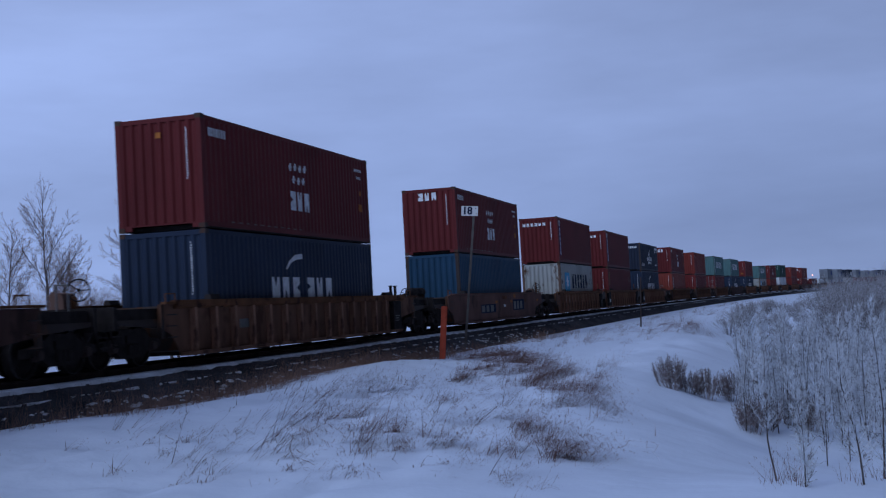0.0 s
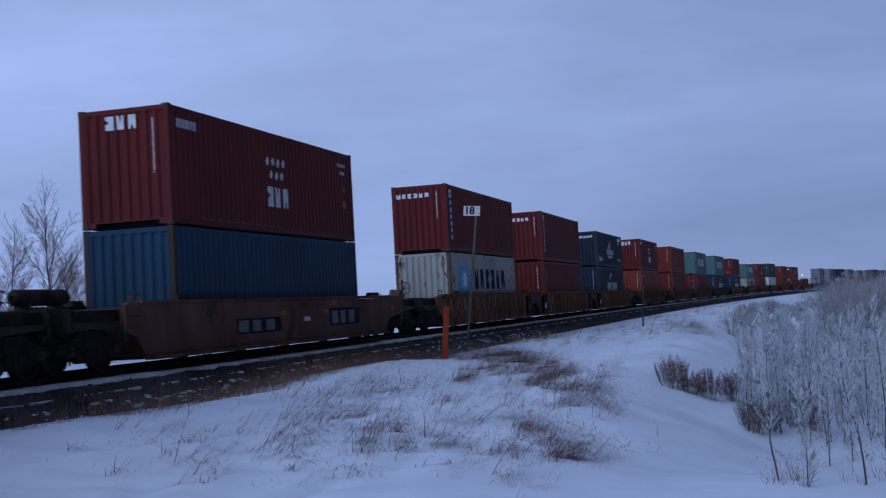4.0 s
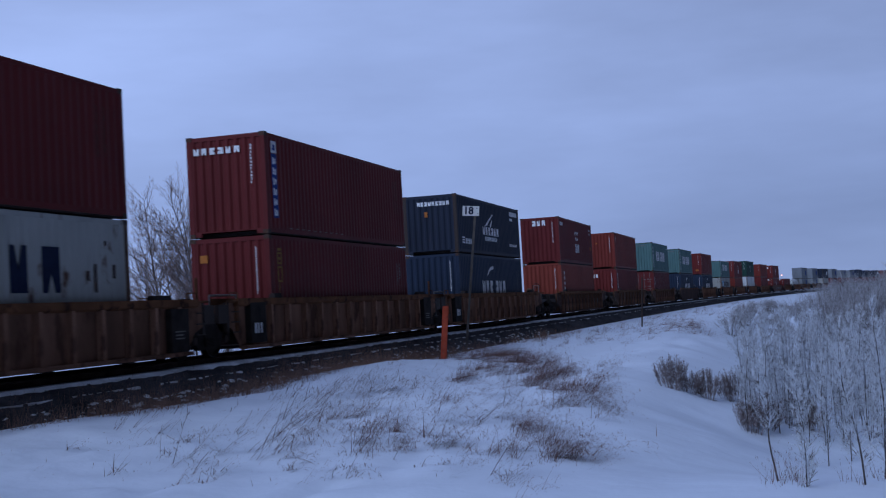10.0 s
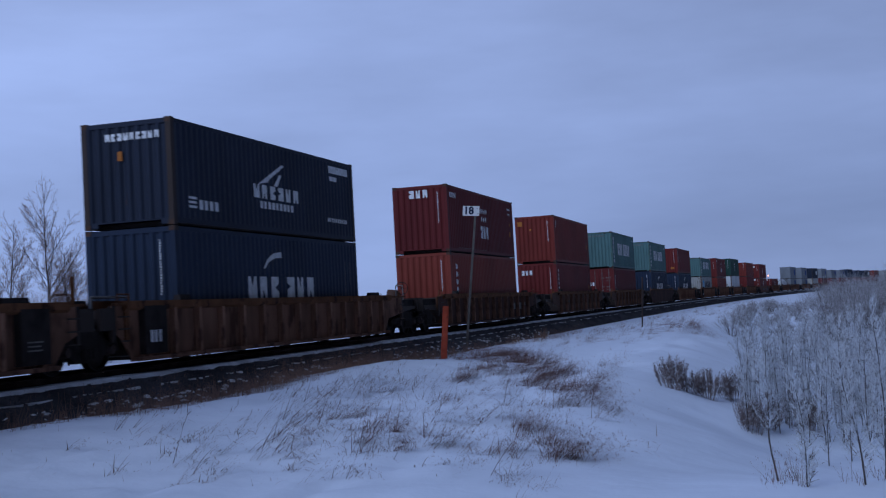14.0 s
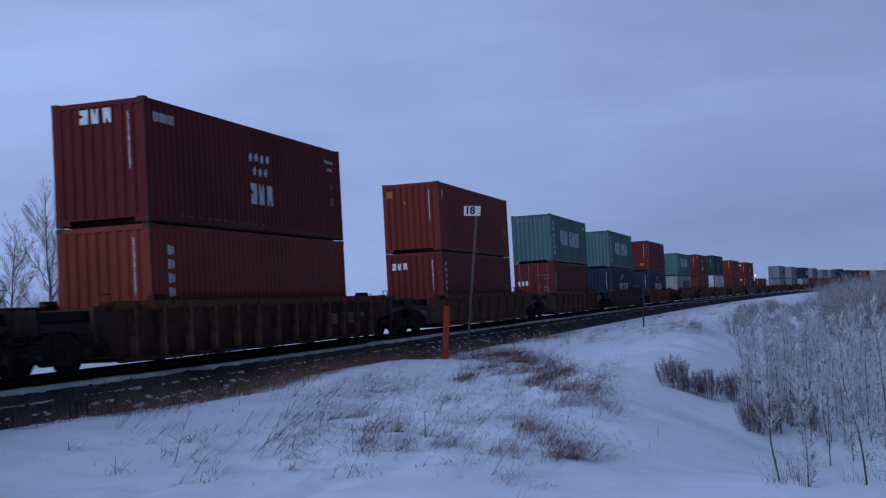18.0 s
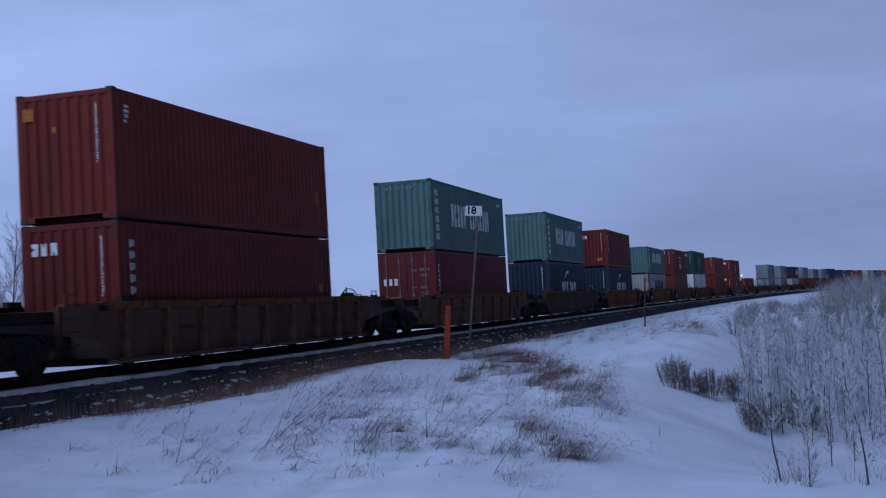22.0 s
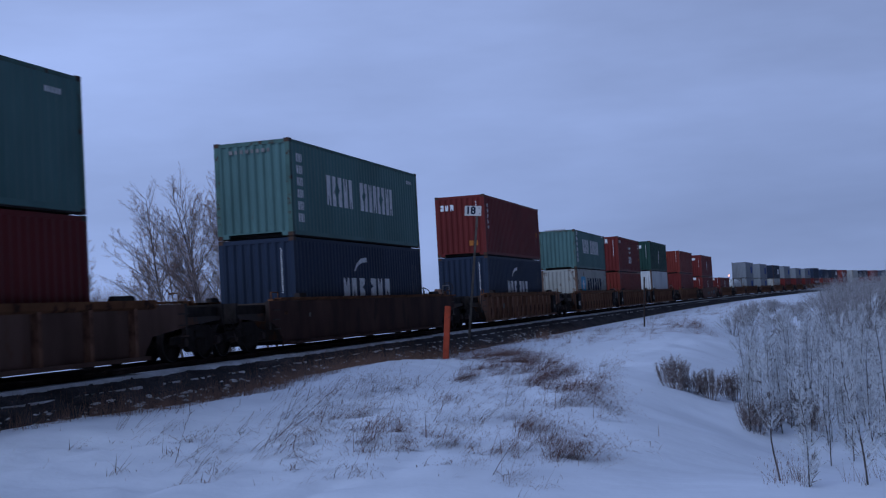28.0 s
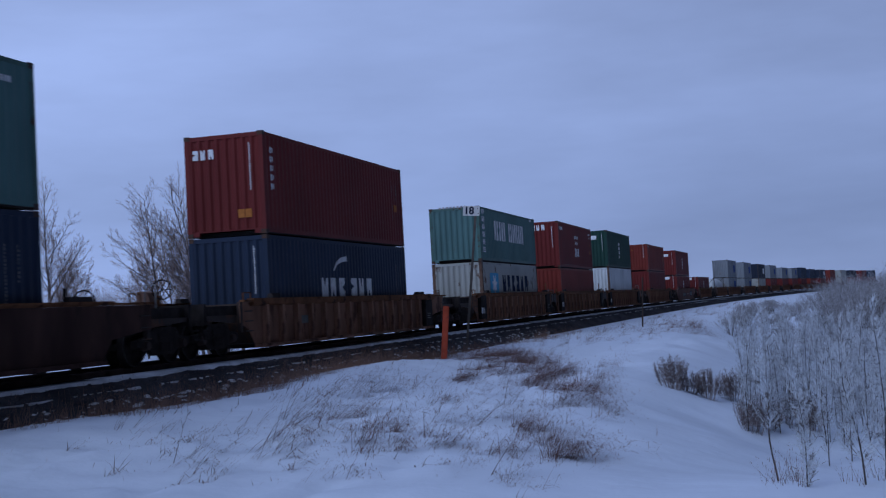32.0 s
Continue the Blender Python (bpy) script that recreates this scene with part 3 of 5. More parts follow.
        put("data_text", side_bars(column(11.05, 0.09, 1.5, 2.3, 9) + column(11.3, 0.14, 1.7, 2.3, 5)), GALV)
        each("end_label", end_bars, [(0.28, 0.24, 2.2, 2.42)], MARK_ORANGE)
        put("end_number", end_bars(NUMBERS), MARK_WHITE)


def container(h, colour, style, label, doors=False):
    ob = thing("shipping_container", label, "container", "containers on the train")
    mat = PAINT[colour]
    at = lambda x, y, z, turn=0: Matrix.Translation((x, y, z)) @ Matrix.Rotation(radians(turn), 4, "Z")
    hh = round(h, 2)
    for turn in (0, 180):
        part("side_panel", shared(("side", hh), side_sheet(h), mat), mat, ob, at=at(0, 0, 0, turn))
    rod = GALV if doors else mat
    if doors:
        for x in (-0.56, 0.56):
            leaf = part("door", shared(("door", hh), door_leaf(h), mat), mat, ob, "steel door with lock rods", at(x, -CL / 2 + 0.05, 0))
            for dx in (-0.3, 0.25):
                part("lock_rod", shared(("rod", hh), lock_rod(h), rod), rod, leaf, at=at(dx, 0, 0))
        part("rear_panel", shared(("end", hh), end_sheet(h), mat), mat, ob, at=at(0, 0, 0, 90))
    else:
        part("front_panel", shared(("end", hh), end_sheet(h), mat), mat, ob, at=at(0, 0, 0, -90))
        for x in (-0.56, 0.56):
            leaf = part("door", shared(("door", hh), door_leaf(h), mat), mat, ob, at=at(x, CL / 2 - 0.05, 0, 180))
            for dx in (-0.3, 0.25):
                part("lock_rod", shared(("rod", hh), lock_rod(h), mat), mat, leaf, at=at(dx, 0, 0))
    edge = RUSTY if colour in ("grey", "white") else STEEL_POST if colour in ("navy", "teal") else STAINED if colour == "green" else mat
    top = STAINED if colour == "green" else mat
    post = lambda: Geo().box(-0.07, 0.07, -0.08, 0.08, 0.10, h - 0.10)
    for x in (-1, 1):
        for y in (-1, 1):
            part("corner_post", shared(("post", hh), post, edge), edge, ob, at=at(x * (CW / 2 - 0.071), y * (CL / 2 - 0.081), 0))
            for z in (0.06, h - 0.06):
                part("corner_casting", shared("casting", casting, STEEL_POST), STEEL_POST, ob, at=at(x * (CW / 2 - 0.08), y * (CL / 2 - 0.088), z))
        rail = lambda: Geo().box(-0.035, 0.035, -CL / 2 + 0.16, CL / 2 - 0.16, -0.05, 0.05)
        part("top_rail", shared("rail", rail, top), top, ob, at=at(x * (CW / 2 - 0.036), 0, h - 0.075))
        part("bottom_rail", shared("rail2", lambda: Geo().box(-0.04, 0.04, -CL / 2 + 0.16, CL / 2 - 0.16, -0.05, 0.07), mat), mat, ob, at=at(x * (CW / 2 - 0.041), 0, 0.10))
    part("header", shared("header", lambda: Geo().box(-CW / 2 + 0.15, CW / 2 - 0.15, -0.05, 0.05, -0.055, 0.055), top), top, ob, at=at(0, -CL / 2 + 0.06, h - 0.085))
    # the sill is stepped: its middle stands over the gooseneck tunnel
    sill = lambda: Geo().box(-1.07, -0.86, -0.05, 0.05, -0.06, 0.08).box(0.86, 1.07, -0.05, 0.05, -0.06, 0.08).box(-0.86, 0.86, -0.05, 0.05, 0.045, 0.08)
    part("end_sill", shared("sill", sill, mat), mat, ob, at=at(0, -CL / 2 + 0.07, 0.085))
    part("roof", shared("roof", lambda: Geo().box(-CW / 2 + 0.06, CW / 2 - 0.06, -CL / 2 + 0.1, CL / 2 - 0.1, -0.03, 0.0), mat), mat, ob, at=at(0, 0, h - 0.008))
    part("underframe", shared("under", lambda: Geo().box(-CW / 2 + 0.05, CW / 2 - 0.05, -CL / 2 + 0.34, CL / 2 - 0.14, 0.012, 0.12), BLACK), BLACK, ob)
    marks(ob, style, h)
    return ob


def tank_container(label):
    ob = thing("tank_container", label, "tank container", "containers on the train")
    tank = Geo()
    rings = [(-5.6, 0.35), (-5.45, 0.85), (-5.1, 1.12), (5.1, 1.12), (5.45, 0.85), (5.6, 0.35)]
    for (y0, r0), (y1, r1) in zip(rings, rings[1:]):
        tank.tube((0, y0, 1.3), (0, y1, 1.3), r0, r1, 20, caps=abs(y0) > 5.5 or abs(y1) > 5.5)
    part("tank", tank, PAINT["white"], ob, "white rounded tank")
    for x in (-1, 1):
        for y in (-1, 1):
            part("corner_post", Geo().box(x * 1.15 - 0.06, x * 1.15 + 0.06, y * 6.0 - 0.06, y * 6.0 + 0.06, 0.0, 2.59), STEEL_POST, ob)
        part("side_beam", Geo().box(x * 1.15 - 0.05, x * 1.15 + 0.05, -6, 6, 0.0, 0.14), STEEL_POST, ob)
        part("top_beam", Geo().box(x * 1.15 - 0.04, x * 1.15 + 0.04, -6, 6, 2.49, 2.59), STEEL_POST, ob)
    for y in (-6.0, 6.0):
        part("end_brace", Geo().tube((-1.1, y, 0.1), (1.1, y, 2.5), 0.04, 0.04).tube((1.1, y, 0.1), (-1.1, y, 2.5), 0.04, 0.04), STEEL_POST, ob)
    return ob


# ---- train: well cars and bogies ----
def rib_piece():
    return Geo().box(1.38, 1.535, -0.06, 0.06, 0.25, 1.30)


def handwheel():
    g = Geo()
    n, r = 18, 0.235
    for i in range(n):
        a, b = 2 * math.pi * i / n, 2 * math.pi * (i + 1) / n
        g.tube((r * math.cos(a), 0, r * math.sin(a)), (r * math.cos(b), 0, r * math.sin(b)), 0.017, 0.017, 5, False)
    for i in range(5):
        a = 2 * math.pi * i / 5
        g.tube((0, 0, 0), (r * math.cos(a), 0.03, r * math.sin(a)), 0.012, 0.012, 4)
    return g.tube((0, -0.05, 0), (0, 0.12, 0), 0.04, 0.04, 8)


def well_car(style, front, rear, joint_front, joint_rear, panels, ribs, label, brake, tail):
    """A well car round its container's middle. front, rear: where its couplings lie; joints: 'two' bogies or 'one' shared."""
    ob = thing("well_car", label, "rail wagon", "well cars of the train")
    mat = WELL[style]
    y0 = front + {"two": 4.0 if style == "brown" else 3.1, "one": 1.35}[joint_front]
    y1 = rear - {"two": 4.4, "one": 1.55}[joint_rear]
    up = {"two": 2.35, "one": 0.6}
    t0, t1 = front + min(up[joint_front], 2.2), rear - up[joint_rear]
    # ribs take a lighter rust than their wall, for light their faces catch
    bone = WELL["rib"] if style == "rust" else WELL["rust"]
    skin = 1.365 if ribs else 1.405
    for x in (1, -1):
        ring = [(x * skin, y0, 0.19), (x * skin, y1, 0.19), (x * skin, y1 + 0.42, 0.66), (x * skin, t1, 0.84), (x * skin, t1, 1.38),
                (x * skin, t0, 1.38), (x * skin, t0, 0.84), (x * skin, y0 - 0.42, 0.66)]
        sd = part("side_wall", Geo().prism(ring, (-x * 0.03 if x > 0 else 0.03, 0, 0)), mat, ob)
        for i in range(ribs if x > 0 else 0):
            part("rib", shared("rib", rib_piece, bone), bone, sd, at=Matrix.Translation((-0.018, y0 + 0.5 + (y1 - y0 - 1.0) * i / max(1, ribs - 1), 0)))
        for i in range(0, 0 if x > 0 else ribs, 2):
            part("rib", shared("rib", rib_piece, bone), bone, sd, at=Matrix.Translation((0.018, y0 + 0.5 + (y1 - y0 - 1.0) * i / max(1, ribs - 1), 0)) @ Matrix.Rotation(math.pi, 4, "Z"))
        p, q = (1.33, 1.53) if x > 0 else (-1.53, -1.33)
        deep = 1.27 if ribs else 1.39
        part("top_sill", Geo().prism([(x * 1.33, y0 - 0.4, 1.475), (x * 1.53, y0 - 0.4, 1.475), (x * 1.53, y0 - 0.4, deep + 0.05), (x * 1.45, y0 - 0.4, deep), (x * 1.41, y0 - 0.4, deep), (x * 1.41, y0 - 0.4, 1.385), (x * 1.33, y0 - 0.4, 1.385)], (0, y1 - y0 + 0.8, 0)),
             SILL if style != "smooth" else mat, ob, "rusty top sill")
        for s0, s1 in ((t0, y0 - 0.4), (y1 + 0.4, t1)):
            part("end_sill", Geo().box(x * 1.43 - 0.07, x * 1.43 + 0.07, s0, s1, 1.385, 1.44), SILL if style != "smooth" else mat, ob)
        part("bottom_sill", Geo().box(p - 0.02, q + 0.02, y0, y1, 0.16, 0.25), mat, ob)
    part("well_floor", Geo().box(-1.36, 1.36, y0 + 0.2, y1 - 0.2, 0.20, 0.262), BLACK, ob)
    for y in (-5.9, -2.9, 0, 2.9, 5.9):
        part("cross_beam", Geo().box(-1.30, 1.30, y - 0.13, y + 0.13, 0.12, 0.373), BLACK, ob)
    for y, d, t, c, kind in ((y0, -1, t0, front, joint_front), (y1, 1, t1, rear, joint_rear)):
        part("bulkhead", Geo().box(-1.33, 1.33, min(y, y + d * 0.05), max(y, y + d * 0.05), 0.3, 1.36), STEEL_POST, ob)
        reach = c - d * 0.45
        if kind == "two":
            part("end_platform", Geo().prism([(-1.16, reach, 1.02), (1.16, reach, 1.02), (1.16, reach, 1.30), (-1.16, reach, 1.30)], (0, t - d * 0.3 - reach, 0)), BLACK, ob, "grimy black end deck")
            part("end_beam", Geo().box(-1.30, 1.30, min(reach, reach + d * 0.12), max(reach, reach + d * 0.12), 0.84, 1.36), BLACK, ob, "grimy end beam")
            for x in (-1.22, 1.22):
                part("deck_bracket", Geo().prism([(x - 0.03, t, 0.84), (x - 0.03, reach, 0.96), (x - 0.03, reach, 1.06), (x - 0.03, t, 1.06)], (0.06, 0, 0)), STEEL_POST, ob)
            part("step_iron", Geo().tube((1.30, reach, 0.98), (1.42, reach, 0.50), 0.02, 0.02, 5).tube((1.30, reach + d * 0.35, 0.98), (1.42, reach + d * 0.35, 0.50), 0.02, 0.02, 5)
                 .tube((1.42, reach, 0.50), (1.42, reach + d * 0.35, 0.50), 0.022, 0.022, 5).tube((1.38, reach, 0.72), (1.38, reach + d * 0.35, 0.72), 0.018, 0.018, 5), BLACK, ob)
        else:
            for x in (-1.34, 1.34):
                part("end_cheek", Geo().box(x - 0.05, x + 0.05, min(t - d * 0.05, c - d * 0.12), max(t - d * 0.05, c - d * 0.12), 0.86, 1.33), STEEL_POST, ob)
            part("end_platform", Geo().box(-1.30, 1.30, min(y, t + d * 0.3), max(y, t + d * 0.3), 1.02, 1.12), BLACK, ob)
        ring = [(-0.45, y, 0.55), (0.45, y, 0.55), (0.30, c - d * 0.3, 0.78), (-0.30, c - d * 0.3, 0.78)]
        part("draft_sill", Geo().prism(ring, (0, 0, 0.24)), BLACK, ob)
        for x in (-1.32, 1.32):
            part("end_stanchion", Geo().box(x - 0.05, x + 0.05, min(t, t - d * 0.12), max(t, t - d * 0.12), 0.6, 1.385), STEEL_POST, ob)
            part("grab_iron", Geo().tube((x, t - d * 0.3, 1.40), (x, t - d * 0.3, 1.64), 0.018, 0.018, 5).tube((x, t - d * 0.75, 1.40), (x, t - d * 0.75, 1.64), 0.018, 0.018, 5)
                 .tube((x, t - d * 0.3, 1.63), (x, t - d * 0.75, 1.63), 0.016, 0.016, 5), SILL, ob)
        for z in (0.62, 0.88, 1.14):
            part("ladder_rung", Geo().tube((1.45, t - d * 0.12, z), (1.45, t - d * 0.55, z), 0.016, 0.016, 5), STEEL_POST, ob)
    if joint_rear == "two":
        part("coupler", Geo().box(-0.13, 0.13, rear - 0.8, rear + 0.02, 0.70, 0.95).box(-0.2, 0.2, rear - 0.35, rear + 0.02, 0.66, 0.98), BLACK, ob)
    if joint_front == "two":
        part("coupler", Geo().box(-0.13, 0.13, front + 0.05, front + 0.8, 0.70, 0.95).box(-0.2, 0.2, front + 0.05, front + 0.4, 0.66, 0.98), BLACK, ob)
    if brake:
        yb = front + brake
        stand = part("brake_stand", Geo().prism([(0.05, yb - 0.18, 1.30), (0.40, yb - 0.18, 1.30), (0.40, yb - 0.18, 1.56), (0.34, yb - 0.18, 1.70), (0.10, yb - 0.18, 1.74), (0.05, yb - 0.18, 1.64)], (0, 0.50, 0)), WELL["brown"], ob, "grimy brown brake housing")
        part("brake_wheel", shared("wheel", handwheel, BLACK), BLACK, stand, "spoked hand brake wheel", Matrix.Translation((0.56, yb + 0.16, 1.76)) @ Matrix.Rotation(radians(28), 4, "Z"))
        part("brake_column", Geo().box(0.36, 0.46, yb + 0.10, yb + 0.22, 0.50, 1.62), SILL, ob)
        part("hand_rail", Geo().tube((0.9, yb - 0.75, 1.30), (0.9, yb - 0.75, 1.86), 0.02, 0.02, 5).tube((0.9, yb - 0.75, 1.86), (0.62, yb - 0.75, 1.86), 0.018, 0.018, 5).tube((0.62, yb - 0.75, 1.86), (0.62, yb - 0.75, 1.30), 0.02, 0.02, 5), GALV, ob)
    if joint_front == "one":   # a low steel guard stands over the shared bogie
        part("guard_rail", Geo().tube((1.0, front + 0.40, 1.58), (1.0, front + 1.90, 1.58), 0.03, 0.03, 6).tube((1.0, front + 0.40, 1.12), (1.0, front + 0.40, 1.58), 0.025, 0.025, 6)
             .tube((1.0, front + 1.90, 1.12), (1.0, front + 1.90, 1.58), 0.025, 0.025, 6), GALV, ob, "pale steel guard rail")
        part("guard_panel", Geo().box(0.97, 0.985, front + 0.45, front + 1.85, 1.30, 1.50), SILL, ob, "rusty guard panel")
        part("gusset", Geo().box(1.28, 1.40, front + 1.05, front + 1.22, 0.62, 1.46), SILL, ob)
    if joint_rear == "one":
        part("end_post", Geo().box(0.97, 1.03, rear - 0.30, rear - 0.24, 1.12, 2.02), SILL, ob, "rusty upright end post")
    if tail:
        stand = part("brake_stand", Geo().prism([(0.36, tail + 0.10, 1.02), (0.62, tail + 0.10, 1.02), (0.58, tail + 0.10, 1.50), (0.40, tail + 0.10, 1.50)], (0, 0.22, 0)), BLACK, ob, "black brake housing")
        part("brake_wheel", shared("wheel", handwheel, BLACK), BLACK, stand, "spoked hand brake wheel", Matrix.Translation((0.5, tail, 1.52)) @ Matrix.Rotation(radians(24), 4, "Z"))
        part("brake_lever", Geo().tube((0.9, tail - 1.3, 1.3), (0.9, tail - 1.3, 1.78), 0.03, 0.03, 6), BLACK, ob)
    for x in (-1, 1):
        part("container_guide", Geo().prism([(x * 1.30, -6.5, 1.475), (x * 1.50, -6.5, 1.475), (x * 1.48, -6.5, 1.60), (x * 1.36, -6.5, 1.60)], (0, 0.5, 0)), BLACK, ob)
        part("container_guide", Geo().prism([(x * 1.30, 6.6, 1.475), (x * 1.50, 6.6, 1.475), (x * 1.48, 6.6, 1.58), (x * 1.36, 6.6, 1.58)], (0, 0.8, 0)), BLACK, ob)
    face = skin + 0.004
    begin = front + 1.9 if joint_front == "two" else y0
    close = rear - 3.6 if joint_rear == "two" else y1
    for name, a, w, z0, z1, m in panels:
        y = max(begin + a, y0 + 0.06) if a >= 0 else min(close + a, y1 - w - 0.06)
        if name == "word":
            proud = 0.166 if ribs == 14 else 0.009
            for aa, ww, b0, b1 in word(0, w, z0, z1, 3, 0.5):
                part("letter_block", Geo().box(face + proud, face + proud + 0.005, y + aa, y + aa + ww, b0, b1), m, ob, "faded pale block")
        else:
            thick = 0.165 if name == "black_panel" else 0.008
            plate = part(name, Geo().box(face, face + thick, y, y + w, z0, z1), m, ob)
            if name == "black_panel":
                for k, (f, h) in enumerate(((0.55, 0.72), (0.45, 0.64), (0.5, 0.56))):
                    part("data_line", Geo().box(face + thick, face + thick + 0.004, y + w * 0.2, y + w * (0.2 + f), h, h + 0.03), GALV, plate)
    return ob


def side_frame():
    g = Geo()
    ring = [(0.0, -1.22, 0.42), (0.0, -1.18, 0.60), (0.0, -0.72, 0.66), (0.0, -0.42, 0.86), (0.0, 0.42, 0.86), (0.0, 0.72, 0.66), (0.0, 1.18, 0.60),
            (0.0, 1.22, 0.42), (0.0, 0.78, 0.44), (0.0, 0.45, 0.22), (0.0, -0.45, 0.22), (0.0, -0.78, 0.44)]
    g.prism([(0.97, y, z) for _, y, z in ring], (0.16, 0, 0))
    g.box(1.13, 1.17, -0.28, 0.28, 0.56, 0.72)
    return g


def wheel_piece():
    g = Geo()
    prof = [(0.70, 0.06), (0.70, 0.40), (0.685, 0.495), (0.715, 0.495), (0.73, 0.465), (0.83, 0.455), (0.83, 0.39), (0.77, 0.37), (0.76, 0.16), (0.84, 0.12), (0.84, 0.06)]
    n = 28
    for i in range(n):
        t = 2 * math.pi * i / n
        g.v += [(x, r * math.cos(t), r * math.sin(t)) for x, r in prof]
    k = len(prof)
    for i in range(n):
        j = (i + 1) % n
        g.f += [(i * k + a, i * k + a + 1, j * k + a + 1, j * k + a) for a in range(k - 1)]
    for i in range(3):
        t = 2 * math.pi * i / 3
        g.tube((0.775, 0.28 * math.cos(t), 0.28 * math.sin(t)), (0.79, 0.28 * math.cos(t), 0.28 * math.sin(t)), 0.05, 0.04, 6)
    return g


def rim_piece():
    g, n = Geo(), 28
    for i in range(n):
        t = 2 * math.pi * i / n
        g.v += [(x, r * math.cos(t), r * math.sin(t)) for x, r in ((0.826, 0.458), (0.835, 0.452), (0.835, 0.436), (0.826, 0.430))]
    g.f = [(i * 4 + a, i * 4 + a + 1, (i + 1) % n * 4 + a + 1, (i + 1) % n * 4 + a) for i in range(n) for a in range(3)]
    return g


WHEEL_R = 0.457


def bogie():
    ob = thing("bogie", "black cast-steel wagon bogie with two wheelsets on the rails", "bogie", "bogies under the well cars")
    for x in (0, 180):
        fr = part("side_frame", shared("sideframe", side_frame, BLACK), BLACK, ob, at=Matrix.Rotation(radians(x), 4, "Z"))
        for y in (-0.83, 0.83):
            part("bearing_cap", shared("cap", lambda: Geo().tube((1.06, 0, 0.46), (1.22, 0, 0.46), 0.13, 0.10, 10), RAIL), RAIL, fr, at=Matrix.Translation((0, y, 0)))
        for y in (-0.16, 0.0, 0.16):
            part("spring", shared("coil", lambda: Geo().tube((1.10, 0, 0.30), (1.10, 0, 0.52), 0.075, 0.075, 8), BLACK), BLACK, fr, at=Matrix.Translation((0.04, y, 0)))
    part("bolster", Geo().box(-1.1, 1.1, -0.22, 0.22, 0.55, 0.80), BLACK, ob)
    part("brake_beam", Geo().box(-0.8, 0.8, -0.40, -0.34, 0.40, 0.48).box(-0.8, 0.8, 0.34, 0.40, 0.40, 0.48), BLACK, ob)
    sets = []
    for y in (-0.83, 0.83):
        ax = part("wheelset", Geo().tube((-1.15, 0, 0), (1.15, 0, 0), 0.08, 0.08, 10), BLACK, ob, at=Matrix.Translation((0, y, WHEEL_R)))
        for turn in (0, 180):
            part("wheel", shared("wheelpiece", wheel_piece, BLACK), BLACK, ax, at=Matrix.Rotation(radians(turn), 4, "Z"))
            # a paler ring is added for the glint on the worn rim
            part("rim", shared("rim", rim_piece, TREAD), TREAD, ax, "worn rim with its glint in a paler colour", Matrix.Rotation(radians(turn), 4, "Z"))
        sets.append((ax, y))
    return ob, sets


HC, STD = 2.896, 2.591
RUSTLIST = {
    "ribbed": ("rust", 15, [("black_panel", -0.95, 0.8, 0.26, 1.26, BLACK), ("data_plate", 4.3, 0.7, 0.72, 0.95, GALV)], "rusty brown ribbed well car of a container train"),
    "ribbed_black": ("rust", 14, [("black_panel", 0.3, 0.95, 0.30, 1.36, BLACK), ("black_panel", -1.2, 0.9, 0.30, 1.36, BLACK), ("word", 0.5, 0.55, 0.55, 0.82, MARK_WHITE)], "rusty ribbed well car with black end panels"),
    "ribbed_tail": ("rust", 14, [("black_panel", 0.3, 0.95, 0.30, 1.36, BLACK), ("word", 0.5, 0.55, 0.55, 0.82, MARK_WHITE)], "rusty ribbed well car with one black end panel"),
    "wide": ("brown", 9, [("data_plate", 5.0, 0.8, 0.8, 0.9, STEEL_POST)], "dark brown well car with wide-spaced ribs"),
    "name": ("dark", 13, [("word", -4.6, 2.2, 0.62, 0.95, GALV), ("data_plate", -2.0, 0.3, 0.8, 0.95, GALV), ("data_plate", -0.7, 0.3, 0.6, 0.8, GALV)], "rusty ribbed well car with faded lettering"),
    "smooth": ("smooth", 0, [("dark_plate", 12.0, 2.55, 0.58, 1.12, MARK_DARK), ("word", 12.15, 2.2, 0.64, 1.04, GALV), ("dark_plate", 5.6, 2.75, 0.55, 0.95, MARK_DARK), ("word", 5.7, 2.5, 0.60, 0.90, GALV), ("reflector", 8.36, 0.4, 0.98, 1.10, MARK_ORANGE), ("reflector", 11.5, 0.4, 0.98, 1.10, MARK_ORANGE), ("reflector", 14.7, 0.4, 0.98, 1.10, SILL), ("reflector", 17.8, 0.4, 0.98, 1.10, MARK_ORANGE), ("yellow_plate", 12.25, 0.35, 1.22, 1.38, MARK_ORANGE), ("data_plate", 10.0, 0.45, 0.78, 0.90, MARK_WHITE), ("data_plate", 9.8, 0.9, 1.16, 1.32, SILL)], "smooth-sided faded red-brown well car"),
    "smooth_dark": ("dark", 0, [("data_plate", 3.0, 0.12, 0.9, 1.02, GALV), ("reflector", 1.0, 0.2, 1.0, 1.1, SILL)], "smooth-sided dark red-brown well car"),
}
